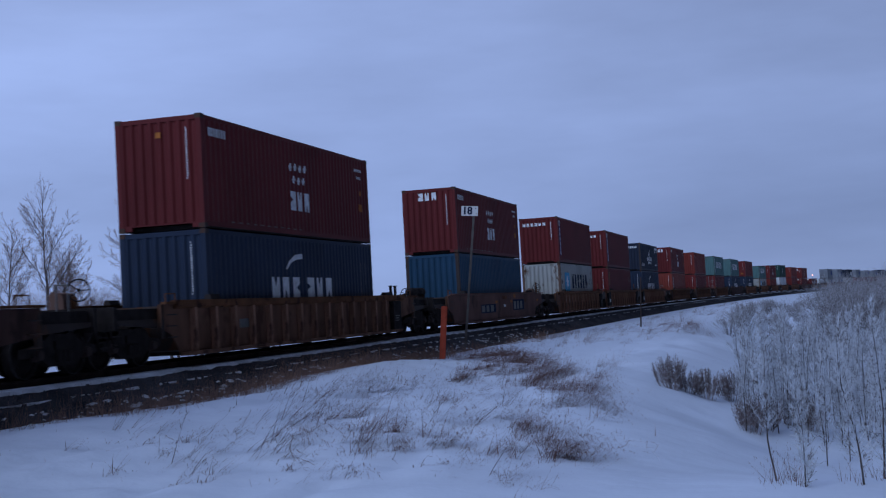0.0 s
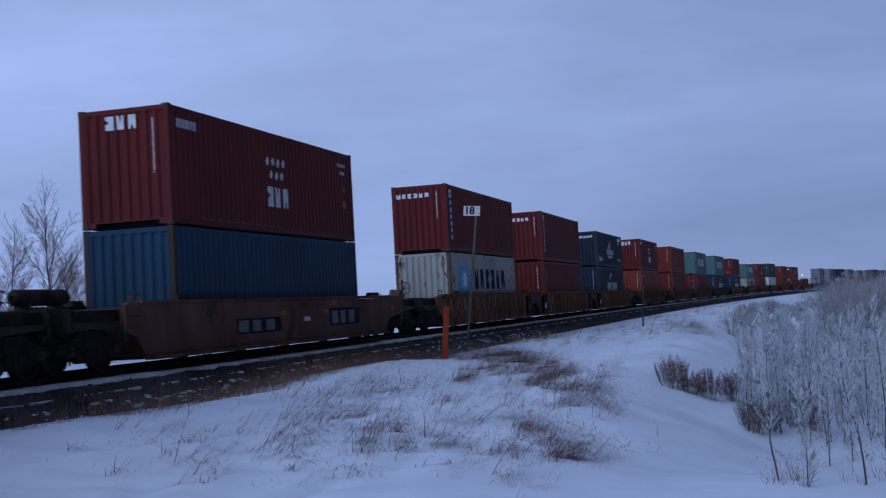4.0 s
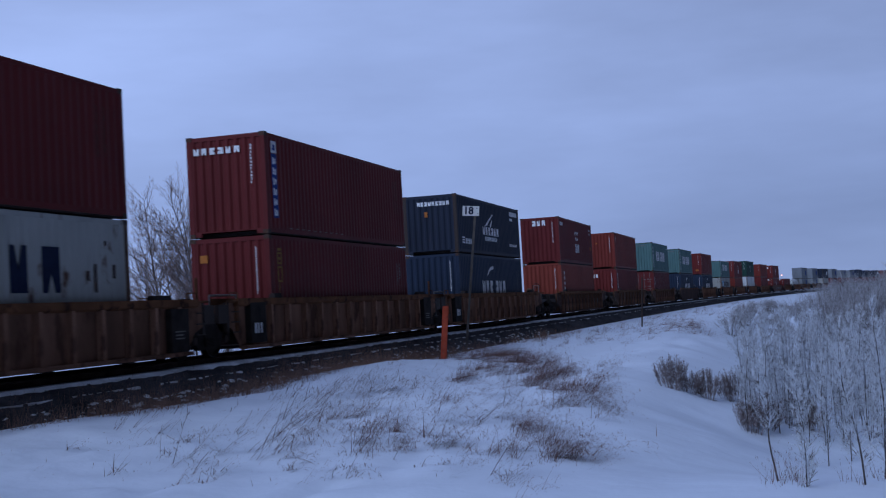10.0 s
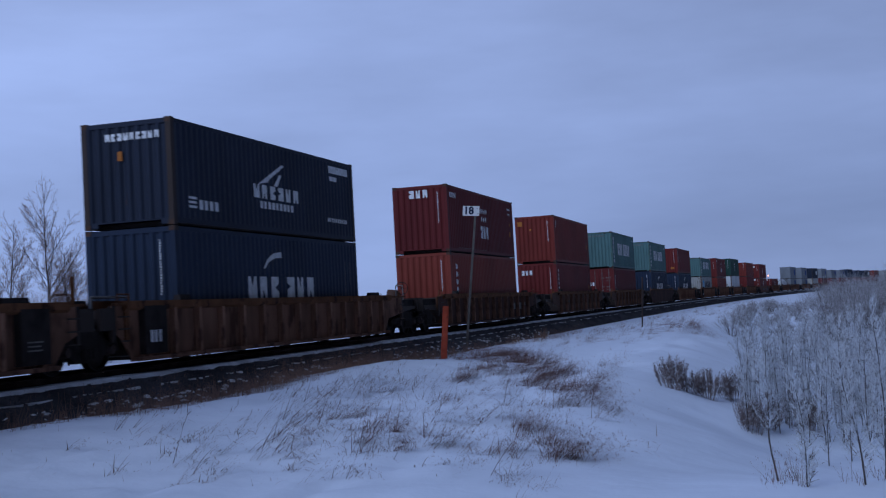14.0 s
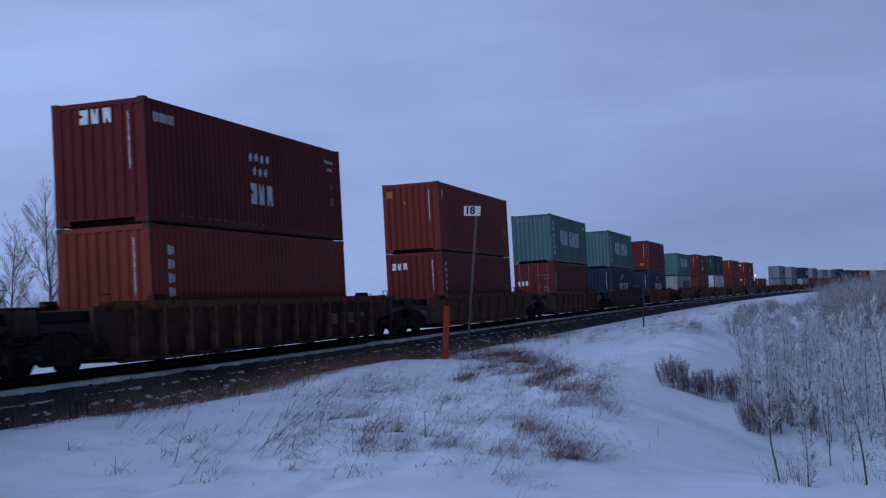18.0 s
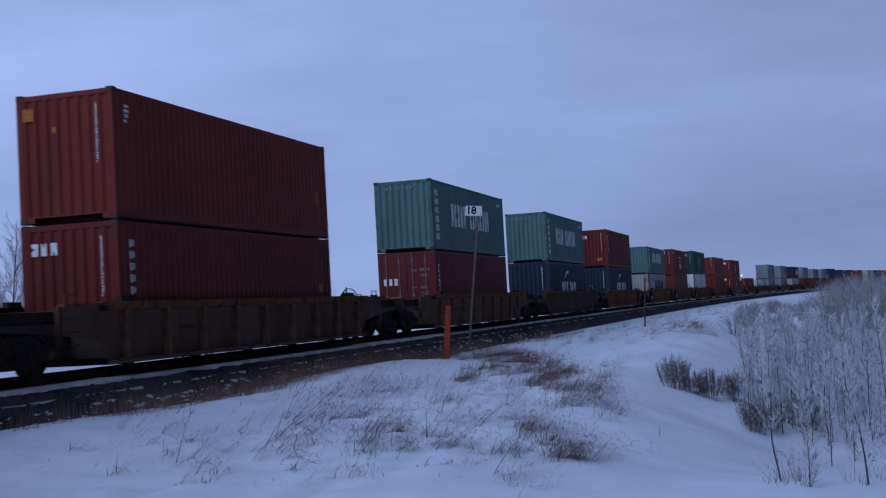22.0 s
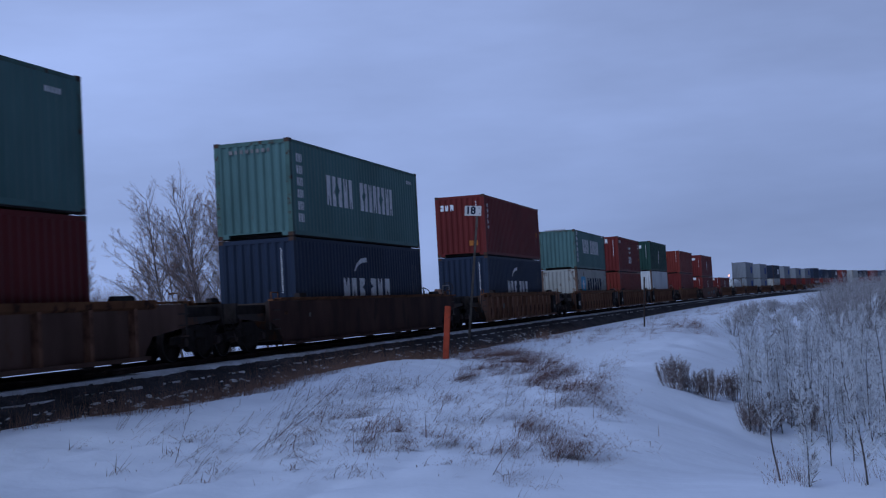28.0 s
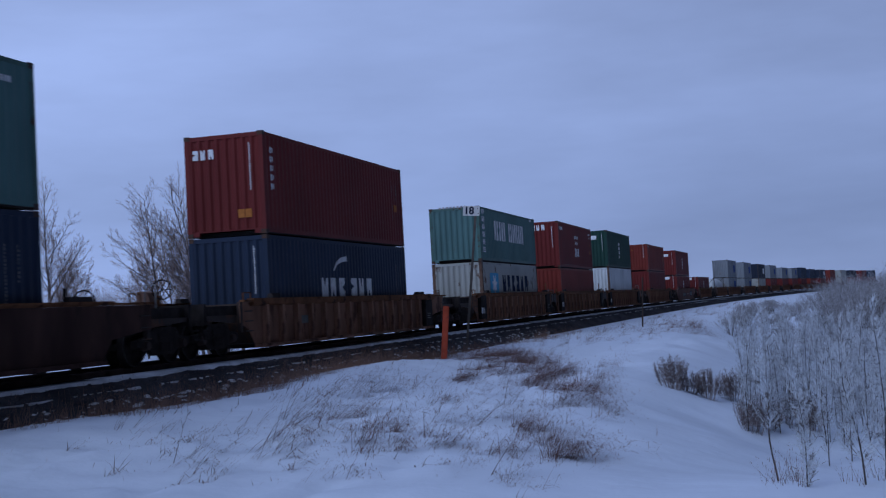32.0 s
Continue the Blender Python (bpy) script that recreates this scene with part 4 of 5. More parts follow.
# distance of the container's front at the start, lower and upper container (height, colour, markings), car, coupling behind
UNITS = (
    (3.7, (HC, "blue", "arc"), (HC, "maroon", "stars"), "name", "two"),
    (27.22, (HC, "blue", "arc"), (HC, "maroon", "stars"), "ribbed", "two"),
    (50.65, (HC, "teal", "plain"), (HC, "maroon", "stars_end"), "smooth", "two"),
    (74.08, (HC, "grey", "square"), (HC, "maroon", "strip"), "ribbed", "one"),
    (93.67, (HC, "maroon", "yellow"), (HC, "maroon", "strip"), "ribbed_black", "one"),
    (113.29, (HC, "blue", "arc"), (STD, "navy", "bird"), "ribbed_tail", "two"),
    (136.82, (HC, "orange", "tall"), (HC, "maroon", "stars_end"), "name", "two"),
    (160.14, (HC, "red", "upright"), (HC, "brick", "patch"), "wide", "two"),
    (183.64, (HC, "maroon", "doors"), (HC, "green", "long"), "wide", "two"),
    (206.47, (HC, "blue", "arc"), (HC, "green", "long"), "smooth_dark", "two"),
    (229.14, (HC, "blue", "arc"), (HC, "red", "upright"), "ribbed", "two"),
    (252.74, (STD, "grey", "square"), (STD, "green", "long"), "ribbed_black", "one"),
    (272.05, (STD, "brick", "plain"), (HC, "red", "stars_end"), "ribbed_black", "one"),
    (291.75, (HC, "white", "plain"), (HC, "darkgreen", "label"), "ribbed_black", "two"),
    (315.5, (HC, "red", "plain"), (STD, "brick", "patch"), "ribbed", "two"),
    (337.9, (STD, "red", "label"), (HC, "red", "label"), "smooth", "two"),
    (359.5, (STD, "maroon", "label"), None, "wide", "two"),
    (378.6, (STD, "tank", ""), None, "wide", "one"),
    (397.9, (STD, "slate", "square_small"), (HC, "slate", "square_small"), "wide", "two"),
    (422.0, (STD, "slate", "square_small"), (HC, "slate", "square_small"), "wide", "two"),
    (446.3, (STD, "grey", "plain"), (HC, "navy", "white_small"), "wide", "two"),
    (467.7, (STD, "red", "plain"), (HC, "slate", "square_small"), "wide", "two"),
    (491.0, (STD, "maroon", "plain"), (STD, "slate", "square_small"), "wide", "two"),
    (511.0, (STD, "red", "plain"), (STD, "slate", "square_small"), "wide", "one"),
    (530.5, (STD, "maroon", "plain"), (HC, "blue", "plain"), "wide", "one"),
    (551.0, (STD, "brick", "plain"), (STD, "blue", "plain"), "wide", "two"),
    (574.4, (STD, "maroon", "plain"), (STD, "navy", "white_small"), "wide", "two"),
    (598.0, (STD, "red", "plain"), (STD, "brick", "plain"), "wide", "two"),
    (625.0, (STD, "grey", "plain"), (STD, "grey", "plain"), "wide", "two"),
    (650.0, (STD, "maroon", "plain"), (STD, "navy", "plain"), "wide", "two"),
    (676.0, (STD, "red", "plain"), (STD, "red", "plain"), "wide", "two"),
    (699.0, (STD, "maroon", "plain"), (STD, "blue", "plain"), "wide", "two"),
)
COLOUR_WORDS = {"maroon": "dark maroon", "red": "red", "brick": "brick-red", "orange": "orange-red", "blue": "dark blue", "teal": "teal-blue",
                "navy": "navy blue", "green": "sea-green", "darkgreen": "dark green", "grey": "light grey", "slate": "slate grey", "white": "off-white"}
MARK_WORDS = {"stars": "with white star rows", "stars_end": "with white marked end", "arc": "with white curved emblem", "square": "with pale blue emblem",
              "strip": "with upright blue strip", "bird": "with white winged emblem", "upright": "with white end lettering", "patch": "with orange end label",
              "tall": "with upright white lettering", "doors": "with doors facing forward", "long": "with long white lettering", "label": "with white end label",
              "square_small": "with blue square mark", "white_small": "with white square mark", "yellow": "with yellow outlined mark", "plain": "with plain sides"}
FLOOR = 0.375
BRAKES = {1: 0.02, 3: 0.3, 6: -0.1, 10: -0.5, 14: 0.3}   # hand brakes: behind the front coupling, and at the rear end
TAIL_WHEELS = {7: 9.5, 9: 8.6}
CARRIED, SPUN = [], []
for i, (at, lower, upper, car, joint) in enumerate(UNITS):
    mid = at + CL / 2
    prev_joint = UNITS[i - 1][4] if i else "two"
    shift = {"two": 0.85, "one": 0.0}   # couplings lie behind the middle of the gap
    rear = ((UNITS[i + 1][0] - at - CL) / 2 if i + 1 < len(UNITS) else 5.6) + CL / 2 + shift[joint]
    front = -((at - UNITS[i - 1][0] - CL) / 2 if i else 5.6) - CL / 2 + shift[prev_joint]
    style, ribs, panels, words = RUSTLIST[car]
    wagon = well_car(style, front, rear, prev_joint, joint, panels, ribs, words, BRAKES.get(i, 0), TAIL_WHEELS.get(i, 0))
    CARRIED.append((wagon, mid, 0.0))
    if i == 1:
        for y in (8.0, 8.5):
            part("side_post", Geo().box(1.17, 1.25, y - 0.04, y + 0.04, 1.02, 1.80).box(1.15, 1.27, y - 0.06, y + 0.06, 1.80, 1.83), BLACK, wagon)
    if i == 3:
        part("brake_post", Geo().box(0.56, 0.64, -10.82, -10.74, 1.28, 2.08), STEEL_POST, wagon)
    if i == 2:
        tank = Geo()
        rings = ((-11.46, 0.05), (-11.42, 0.13), (-11.34, 0.17), (-9.74, 0.17), (-9.66, 0.13), (-9.62, 0.05))
        for (y, r), (y2, r2) in zip(rings, rings[1:]):
            tank.tube((0.6, y, 1.61), (0.6, y2, 1.61), r, r2, 14, False)
        part("air_reservoir", tank, BLACK, wagon, "black brake air reservoir")
        for y in (-11.1, -10.0):
            part("saddle", Geo().box(0.42, 0.78, y - 0.05, y + 0.05, 1.29, 1.50), STEEL_POST, wagon)
        part("brake_wheel", shared("wheel", handwheel, BLACK), BLACK, wagon, "spoked hand brake wheel", Matrix.Translation((0.55, -11.75, 1.52)) @ Matrix.Rotation(radians(60), 4, "Z"))
    z = FLOOR
    for level, spec in (("lower", lower), ("upper", upper)):
        if not spec:
            continue
        h, colour, style2 = spec
        if colour == "tank":
            box = tank_container("white tank container in a dark frame on a well car")
        else:
            rests = "in a well car" if level == "lower" else "atop another container"
            box = container(h, colour, style2, f"{COLOUR_WORDS[colour]} corrugated container {MARK_WORDS[style2]}, {rests}", style2 == "doors")
        CARRIED.append((box, mid, z))
        z += h + 0.024
    spots = ((mid + rear - 1.35, mid + rear + 1.30) if joint == "two" else (mid + rear,))
    if i == 0:
        spots = (mid + front + 1.3, *spots)
    for s in spots:
        b, sets = bogie()
        CARRIED.append((b, s, 0.0))
        if s < 260:
            SPUN += sets


# ---- a far glow beyond the bend, on a made-up truck and mast ----
lorry = thing("utility_truck", "assumed dark truck and mast added to carry a far glow", "truck")
part("cargo_bed", Geo().box(-1.0, 1.0, -0.9, 2.6, 0.6, 1.15), PAINT["navy"], lorry)
cab = part("cab", Geo().prism([(-0.95, -2.7, 0.4), (-0.95, -0.95, 0.4), (-0.95, -0.95, 1.8), (-0.95, -1.9, 1.8), (-0.95, -2.3, 1.15), (-0.95, -2.7, 1.05)], (1.9, 0, 0)), PAINT["navy"], lorry)
mast = part("lamp_mast", Geo().tube((0, -0.7, 1.15), (0, -0.7, 3.3), 0.04, 0.03, 6), STEEL_POST, lorry)
part("lamp", Geo().tube((0, -0.95, 3.36), (0, -0.7, 3.36), 0.27, 0.20, 12), LAMP, mast, "glowing lamp")
for x in (-0.85, 0.85):
    for y in (-1.8, 1.6):
        part("wheel", Geo().tube((x - 0.11, y, 0.37), (x + 0.11, y, 0.37), 0.37, 0.37, 16), BLACK, lorry)

# ---- beside the track: posts, sign ----
def upright(s, u):
    return along(s, u, ground_z(u, s))[0]


def lean_frame(p, dx, dy):
    """A frame at p whose upward axis leans by dx, dy metres per metre."""
    up = Vector((dx, dy, 1)).normalized()
    q = Vector((0, 0, 1)).rotation_difference(up)
    return Matrix.Translation(p) @ q.to_matrix().to_4x4()


post = thing("marker_post", "weathered orange-red plastic marker post stuck in the snow", "marker post")
post.matrix_basis = lean_frame((4.0, 38.0, -0.82), 0.10, 0.0)
g = Geo()
ring = [(0.17 * math.cos(t), 0.05 * math.sin(t)) for t in [2 * math.pi * k / 16 for k in range(16)]]
g.prism([(x * 0.62, y, -0.3) for x, y in ring], (0, 0, 2.08))
part("shaft", g, POSTRED, post)
g = Geo().prism([(x * 0.58, y * 0.9, 1.78) for x, y in ring], (0, 0, 0.03))
part("cap", g, POSTRED, post)

sign = thing("milepost_sign", "white mile sign, black number 18, on a leaning steel post", "sign")
sign.matrix_basis = lean_frame((2.96, 44.6, -0.80), 0.127, 0.0)
g = Geo().prism([(-0.045, -0.02, -0.3), (0.045, -0.02, -0.3), (0.045, 0.0, -0.3), (0.012, 0.0, -0.3), (0.012, 0.035, -0.3), (-0.012, 0.035, -0.3), (-0.012, 0.0, -0.3), (-0.045, 0.0, -0.3)], (0, 0, 5.84))
part("post", g, POLE, sign)
plate = part("plate", Geo().box(-0.33, 0.33, -0.010, 0.0, -0.19, 0.19), SIGNFACE, sign, "white sign plate", Matrix.Translation((-0.17, -0.035, 5.39)) @ Matrix.Rotation(radians(-2), 4, "Y"))
curve = bpy.data.curves.new("number", "FONT")
curve.body, curve.size, curve.extrude, curve.align_x, curve.align_y = "18", 0.40, 0.003, "CENTER", "CENTER"
curve.offset = 0.014
tmp = new("tmp", curve)
bpy.context.view_layer.update()
me = bpy.data.meshes.new_from_object(tmp.evaluated_get(bpy.context.evaluated_depsgraph_get()))
bpy.data.objects.remove(tmp)
me.materials.clear()
me.materials.append(MARK_DARK)
part("number", me, MARK_DARK, plate, "black number 18", Matrix.Translation((-0.09, -0.014, 0.0)) @ Matrix.Rotation(radians(90), 4, "X"))
for x in (0.24, 0.28):
    part("bolt", Geo().tube((x, -0.02, 0.1 if x < 0.26 else -0.1), (x, -0.01, 0.1 if x < 0.26 else -0.1), 0.018, 0.018, 8), STEEL_POST, plate)

rod = thing("thin_marker_rod", "thin dark steel marker rod standing in the snow", "marker rod")
rod.matrix_basis = lean_frame((6.9, 66.8, -1.02), 0.06, 0.0)
part("rod", Geo().tube((0, 0, -0.3), (0, 0, 2.95), 0.045, 0.04, 8), STEEL_POST, rod)
part("rod_cap", Geo().tube((0, 0, 2.95), (0, 0, 2.98), 0.05, 0.035, 8), STEEL_POST, rod)


# ---- plants ----
def blade(g, p, way, length, width, droop, n=3):
    """A flat bent stalk."""
    side = Vector((way.y, -way.x, 0))
    if side.length < 1e-4:
        side = Vector((1, 0, 0))
    side.normalize()
    b = len(g.v)
    q = Vector(p)
    d = Vector(way).normalized()
    for i in range(n + 1):
        w = width * (1 - i / (n + 0.3))
        g.v += [tuple(q - side * w), tuple(q + side * w)]
        q = q + d * (length / n)
        d = (d + Vector((0.0, 0.0, -droop))).normalized()
    g.f += [(b + 2 * i, b + 2 * i + 1, b + 2 * i + 3, b + 2 * i + 2) for i in range(n)]
    return q, d


def grass_field(name, spots, mat, label, lean, height, width, seed, per, loose=0.28, heads=2, curl=0.24):
    """Tufts of bent, curling stalks with small seed heads: spots of distance, run and size."""
    rng = random.Random(seed)
    g = Geo()
    for u, s, size in spots:
        turn = rng.gauss(0, 0.30)
        tall = height * rng.uniform(0.7, 1.2)
        for _ in range(max(2, int(per * size))):
            uu, s2 = u + rng.gauss(0, 0.13 * size), s + rng.gauss(0, 0.22 * size)
            p = upright(s2, uu)
            p.z -= 0.02
            way = Vector((lean[0] + turn + rng.gauss(0, loose), lean[1] + rng.gauss(0, loose), 1.0))
            tip, d = blade(g, p, way, tall * rng.uniform(0.3, 1.1), width * rng.uniform(0.5, 1.3), curl * rng.random() ** 1.5 + 0.02, 4)
            for _ in range(heads and rng.randint(0, heads)):
                w2 = d + Vector((rng.gauss(0, 0.5), rng.gauss(0, 0.5), rng.gauss(0, 0.4)))
                blade(g, tip - d * tall * rng.uniform(0.0, 0.4), w2, tall * rng.uniform(0.06, 0.17), width * 0.8, 0.2, 2)
    tagged(new(name, g.mesh(name, mat)), label, "grass", kind="stuff")


def scatter(homes, count, du, ds, sizes, rng):
    """Tufts strewn round a few homes on the bank."""
    out = []
    for _ in range(count):
        u, s = homes[rng.randrange(len(homes))]
        out.append((u + rng.gauss(0, du), s + rng.gauss(0, ds), rng.uniform(*sizes)))
    return out


rng = random.Random(5)
BAND = [(7.3, 29.8), (5.7, 37.1), (5.8, 39.1), (7.1, 35.1), (8.6, 30.0), (9.6, 26.9), (10.5, 23.8), (11.2, 21.8), (11.5, 21.4), (11.8, 20.4), (9.2, 29.7), (9.8, 28.1), (11.0, 24.1)]
STRAY = [(11.1, 26.5), (10.0, 33.0), (10.9, 29.4), (8.4, 26.5), (12.2, 17.8), (12.2, 18.8), (8.6, 21.0), (9.2, 21.7)]
CLUMPS = [(10.7, 18.7), (11.4, 16.9), (11.4, 17.3), (12.1, 15.8), (12.4, 15.2), (11.8, 16.3), (12.3, 14.8), (11.7, 15.2)]
LOWER = [(11.5, 14.4), (11.2, 14.7), (10.7, 15.4), (10.4, 15.2), (9.6, 16.1), (9.3, 16.8), (9.6, 16.8), (10.1, 14.3), (9.5, 15.5), (8.7, 17.6), (7.7, 19.6), (7.6, 20.2)]
spots = scatter(BAND[:6], 125, 0.45, 1.0, (0.4, 1.0), rng) + scatter(BAND, 135, 0.35, 0.8, (0.3, 0.9), rng) + scatter(STRAY, 16, 0.25, 0.6, (0.25, 0.6), rng)
spots += scatter(CLUMPS, 32, 0.16, 0.32, (0.3, 0.75), rng) + scatter(LOWER, 46, 0.15, 0.25, (0.2, 0.5), rng)
for _ in range(60):
    spots.append((rng.uniform(5.2, 9.5), rng.uniform(44, 75), rng.uniform(0.3, 0.8)))
for _ in range(150):
    spots.append((rng.uniform(4.6, 12.0), rng.uniform(60, 170), rng.uniform(0.3, 1.0)))
spots += scatter([(8.25, 69.4), (9.6, 60.5), (10.3, 58.0), (9.4, 64.0)], 46, 0.5, 2.0, (0.5, 1.1), rng)
grass_field("dry_grass", spots, GRASS, "dry brown grass tufts bent by the wind, sticking out of snow", (1.25, -0.1), 0.52, 0.0046, 11, 50, 0.45, 6, 0.30)
under = scatter(BAND[:6], 90, 0.45, 0.9, (0.5, 1.0), rng) + scatter(CLUMPS + [(12.4, 12.7), (12.6, 12.0), (9.9, 15.4), (10.1, 14.4), (11.1, 14.8), (11.6, 14.2)], 54, 0.16, 0.3, (0.3, 0.7), rng)
grass_field("matted_grass", under, STALKS, "matted brown grass curled down into the snow", (0.8, -0.1), 0.26, 0.0030, 19, 34, 0.7, 3, 0.55)
LEANING = [(8.8, 14.7), (8.2, 15.3), (7.8, 16.7), (7.7, 17.8), (6.7, 20.7), (7.0, 20.1), (6.0, 23.3), (5.7, 24.6), (6.3, 24.5), (6.4, 24.9), (7.8, 20.7), (7.2, 23.6),
           (7.1, 24.8), (10.2, 17.1), (10.1, 18.5), (10.0, 19.9), (8.6, 21.8), (9.2, 18.7), (5.5, 25.8), (5.9, 21.8), (5.2, 22.8), (6.6, 19.1)]
spots = scatter(LEANING, 140, 0.25, 0.45, (0.15, 0.5), rng)
spots += scatter([(9.4, 13.4), (9.9, 13.1), (11.8, 13.0), (12.2, 12.6), (12.1, 13.0), (12.9, 14.0), (7.6, 14.6), (6.2, 15.6), (10.0, 12.6)], 22, 0.15, 0.2, (0.1, 0.3), rng)
spots += scatter([(5.2, 16.6), (6.1, 15.8), (7.4, 13.8), (5.2, 13.4), (9.8, 12.9), (10.0, 14.2), (6.6, 17.8), (4.6, 19.0), (8.2, 13.0)], 26, 0.2, 0.3, (0.08, 0.25), rng)
tangle = scatter([(6.9, 16.7), (8.0, 15.6), (6.1, 15.1), (6.6, 15.4), (7.4, 14.5), (7.0, 13.5), (7.0, 14.4), (8.4, 12.9), (9.9, 12.8), (10.2, 12.9), (8.9, 14.4), (8.6, 15.5), (5.6, 14.6),
                  (8.8, 17.4), (9.9, 15.4), (10.2, 14.3), (10.3, 16.1), (11.1, 14.8), (11.0, 13.2), (9.2, 13.6)], 58, 0.16, 0.22, (0.12, 0.4), rng)
grass_field("curled_stalks", tangle, STALKS, "small tangles of dark curled stalks on the snow", (1.1, -0.1), 0.40, 0.0060, 23, 24, 0.6, 6, 0.55)
grass_field("bent_stalks", spots, STALKS, "long dark stalks laid over by the wind on snow", (1.5, -0.1), 0.90, 0.0056, 13, 20, 0.34, 8, 0.2)
spots = [(4.2 + 8.6 * rng.random(), 12.5 + 60 * rng.random() ** 1.7, rng.uniform(0.05, 0.35)) for _ in range(620)]
grass_field("grass_stubble", spots, GRASS, "short brown stubble and broken stalks poking out of snow", (0.9, 0.0), 0.14, 0.0038, 17, 10, 0.8, 1, 0.8)
spots = [(rng.uniform(2.7, 3.6), rng.uniform(14, 46), rng.uniform(0.3, 0.9)) for _ in range(300)]
spots += [(rng.uniform(2.8, 3.9), rng.uniform(24, 40), rng.uniform(0.4, 1.0)) for _ in range(170)]
spots += [(rng.uniform(3.0, 4.6), rng.uniform(36, 62), rng.uniform(0.4, 1.0)) for _ in range(160)]
spots += [(rng.uniform(2.8, 4.0), rng.uniform(19, 33), rng.uniform(0.3, 0.9)) for _ in range(240)]
grass_field("tall_dry_grass", spots, TALLGRASS, "dark dry grass along the foot of the track bed", (0.40, 0.0), 0.56, 0.0034, 12, 20, 0.36, 2, 0.2)


def twig_spray(twig, p, d, length, n, fine, rng, wide=0.8):
    for k in range(n):
        o = Vector(p) + Vector(d) * length * (0.12 + 0.88 * k / n)
        s = Vector((rng.gauss(0, 1), rng.gauss(0, 1), rng.gauss(0.3, 0.6))).normalized()
        e = o + (Vector(d) * 0.7 + s * wide).normalized() * length * rng.uniform(0.2, 0.45)
        twig.tube(o, e, fine, fine * 0.5, 3, False)


def sapling(height, seed, bare):
    """A slender stem, bare at its foot, feathered above with spreading frosted shoots."""
    rng = random.Random(seed)
    wood, twig = Geo(), Geo()
    q = Vector((rng.gauss(0, 0.05), rng.gauss(0, 0.05), -0.15))
    d = Vector((rng.gauss(-0.03, 0.06), rng.gauss(0, 0.06), 1.0)).normalized()
    n, r = 12, 0.006 + 0.0042 * height
    pts = [q.copy()]
    for i in range(n):
        e = q + d * (height / n)
        t = i / n
        for _ in range(5 if t >= bare else 0):
            a = rng.uniform(0, 6.283)
            nd = Vector((math.cos(a), math.sin(a), rng.uniform(0.8, 2.0))).normalized()
            ln = height * rng.uniform(0.08, 0.22) * (1.2 - 0.7 * t)
            o = q.lerp(e, rng.random())
            twig.tube(o, o + nd * ln * 0.6, 0.0046, 0.0040, 3, False)
            bend = (nd + Vector((0, 0, 0.35))).normalized()
            twig.tube(o + nd * ln * 0.6, o + nd * ln * 0.6 + bend * ln * 0.5, 0.0040, 0.0024, 3, False)
            twig_spray(twig, o, nd, ln, 7, 0.0036, rng, 0.9)
        q = e
        pts.append(q.copy())
        d = (d + Vector((rng.gauss(0, 0.06), rng.gauss(0, 0.06), 0.05))).normalized()
    for i, c in enumerate(pts):
        k = r * (1 - 0.9 * i / n)
        wood.v += [(c.x + k * math.cos(t), c.y + k * math.sin(t), c.z) for t in (0.0, 1.571, 3.142, 4.712)]
    wood.f = [(4 * i + j, 4 * i + (j + 1) % 4, 4 * i + 4 + (j + 1) % 4, 4 * i + 4 + j) for i in range(n) for j in range(4)]
    ob = thing("frosted_sapling", "slender leafless sapling white with hoar frost in snow", "sapling", "frosted saplings in the ditch")
    part("stem", wood, STEM, ob, "grey-brown stem")
    part("crown", twig, FROST, ob, "frosted fine twigs")
    return ob


def dome_shrub(height, width, seed, kind):
    """A rounded shrub: many fine stems fanning out of the root, with sprays of twigs."""
    rng = random.Random(seed)
    wood, twig = Geo(), Geo()
    for k in range({"frosted": 56, "dry": 58, "bare": 64}[kind]):
        a, lean = rng.uniform(0, 6.283), rng.random() ** (0.7 if kind == "frosted" else 0.55)
        tip = Vector((math.cos(a) * lean * width * 0.5, math.sin(a) * lean * width * 0.5, height * rng.uniform(0.55, 1.0) * (1 - 0.35 * lean * lean)))
        root = 0.42 if kind == "dry" else 0.25
        base = Vector((tip.x * root, tip.y * root, -0.1))
        mid = Vector((tip.x * 0.84, tip.y * 0.84, tip.z * 0.5)) if kind == "dry" else base.lerp(tip, 0.5) + Vector((0, 0, 0.08 * height))
        thick = 0.0042 * height if kind == "frosted" else 0.0042
        wood.tube(base, mid, thick, thick * 0.7, 3, False)
        wood.tube(mid, tip, thick * 0.7, thick * 0.3, 3, False)
        for o in (mid, mid.lerp(tip, 0.5)) + ((base.lerp(mid, 0.6),) if kind == "dry" else ()):
            twig_spray(twig, o, (tip - o).normalized(), height * (0.24 if kind == "dry" else 0.32), 14 if kind == "dry" else 7, 0.006 if kind == "frosted" else 0.0042 if kind == "dry" else 0.0034, rng, 1.5 if kind == "dry" else 0.8)
    if kind == "bare":
        ob = thing("bare_shrub", "tangled leafless grey-brown shrub in the snowy field", "shrub", "bare shrubs beyond the track")
        part("stem", wood, TREEBARK, ob)
        part("crown", twig, TREETWIG, ob)
        return ob
    if kind == "dry":
        ob = thing("dry_bush", "low dry brown bush with light frost in the snow", "bush", "dry bushes on the bank")
        part("stem", wood, DRYTWIG, ob)
        part("crown", twig, DRYTWIG, ob)
        return ob
    ob = thing("frosted_shrub", "dense leafless shrub white with hoar frost in snow", "shrub", "frosted shrubs in the ditch")
    part("stem", wood, STEM, ob, "grey-brown stems")
    part("crown", twig, BRUSH, ob, "frosted fine twigs")
    return ob


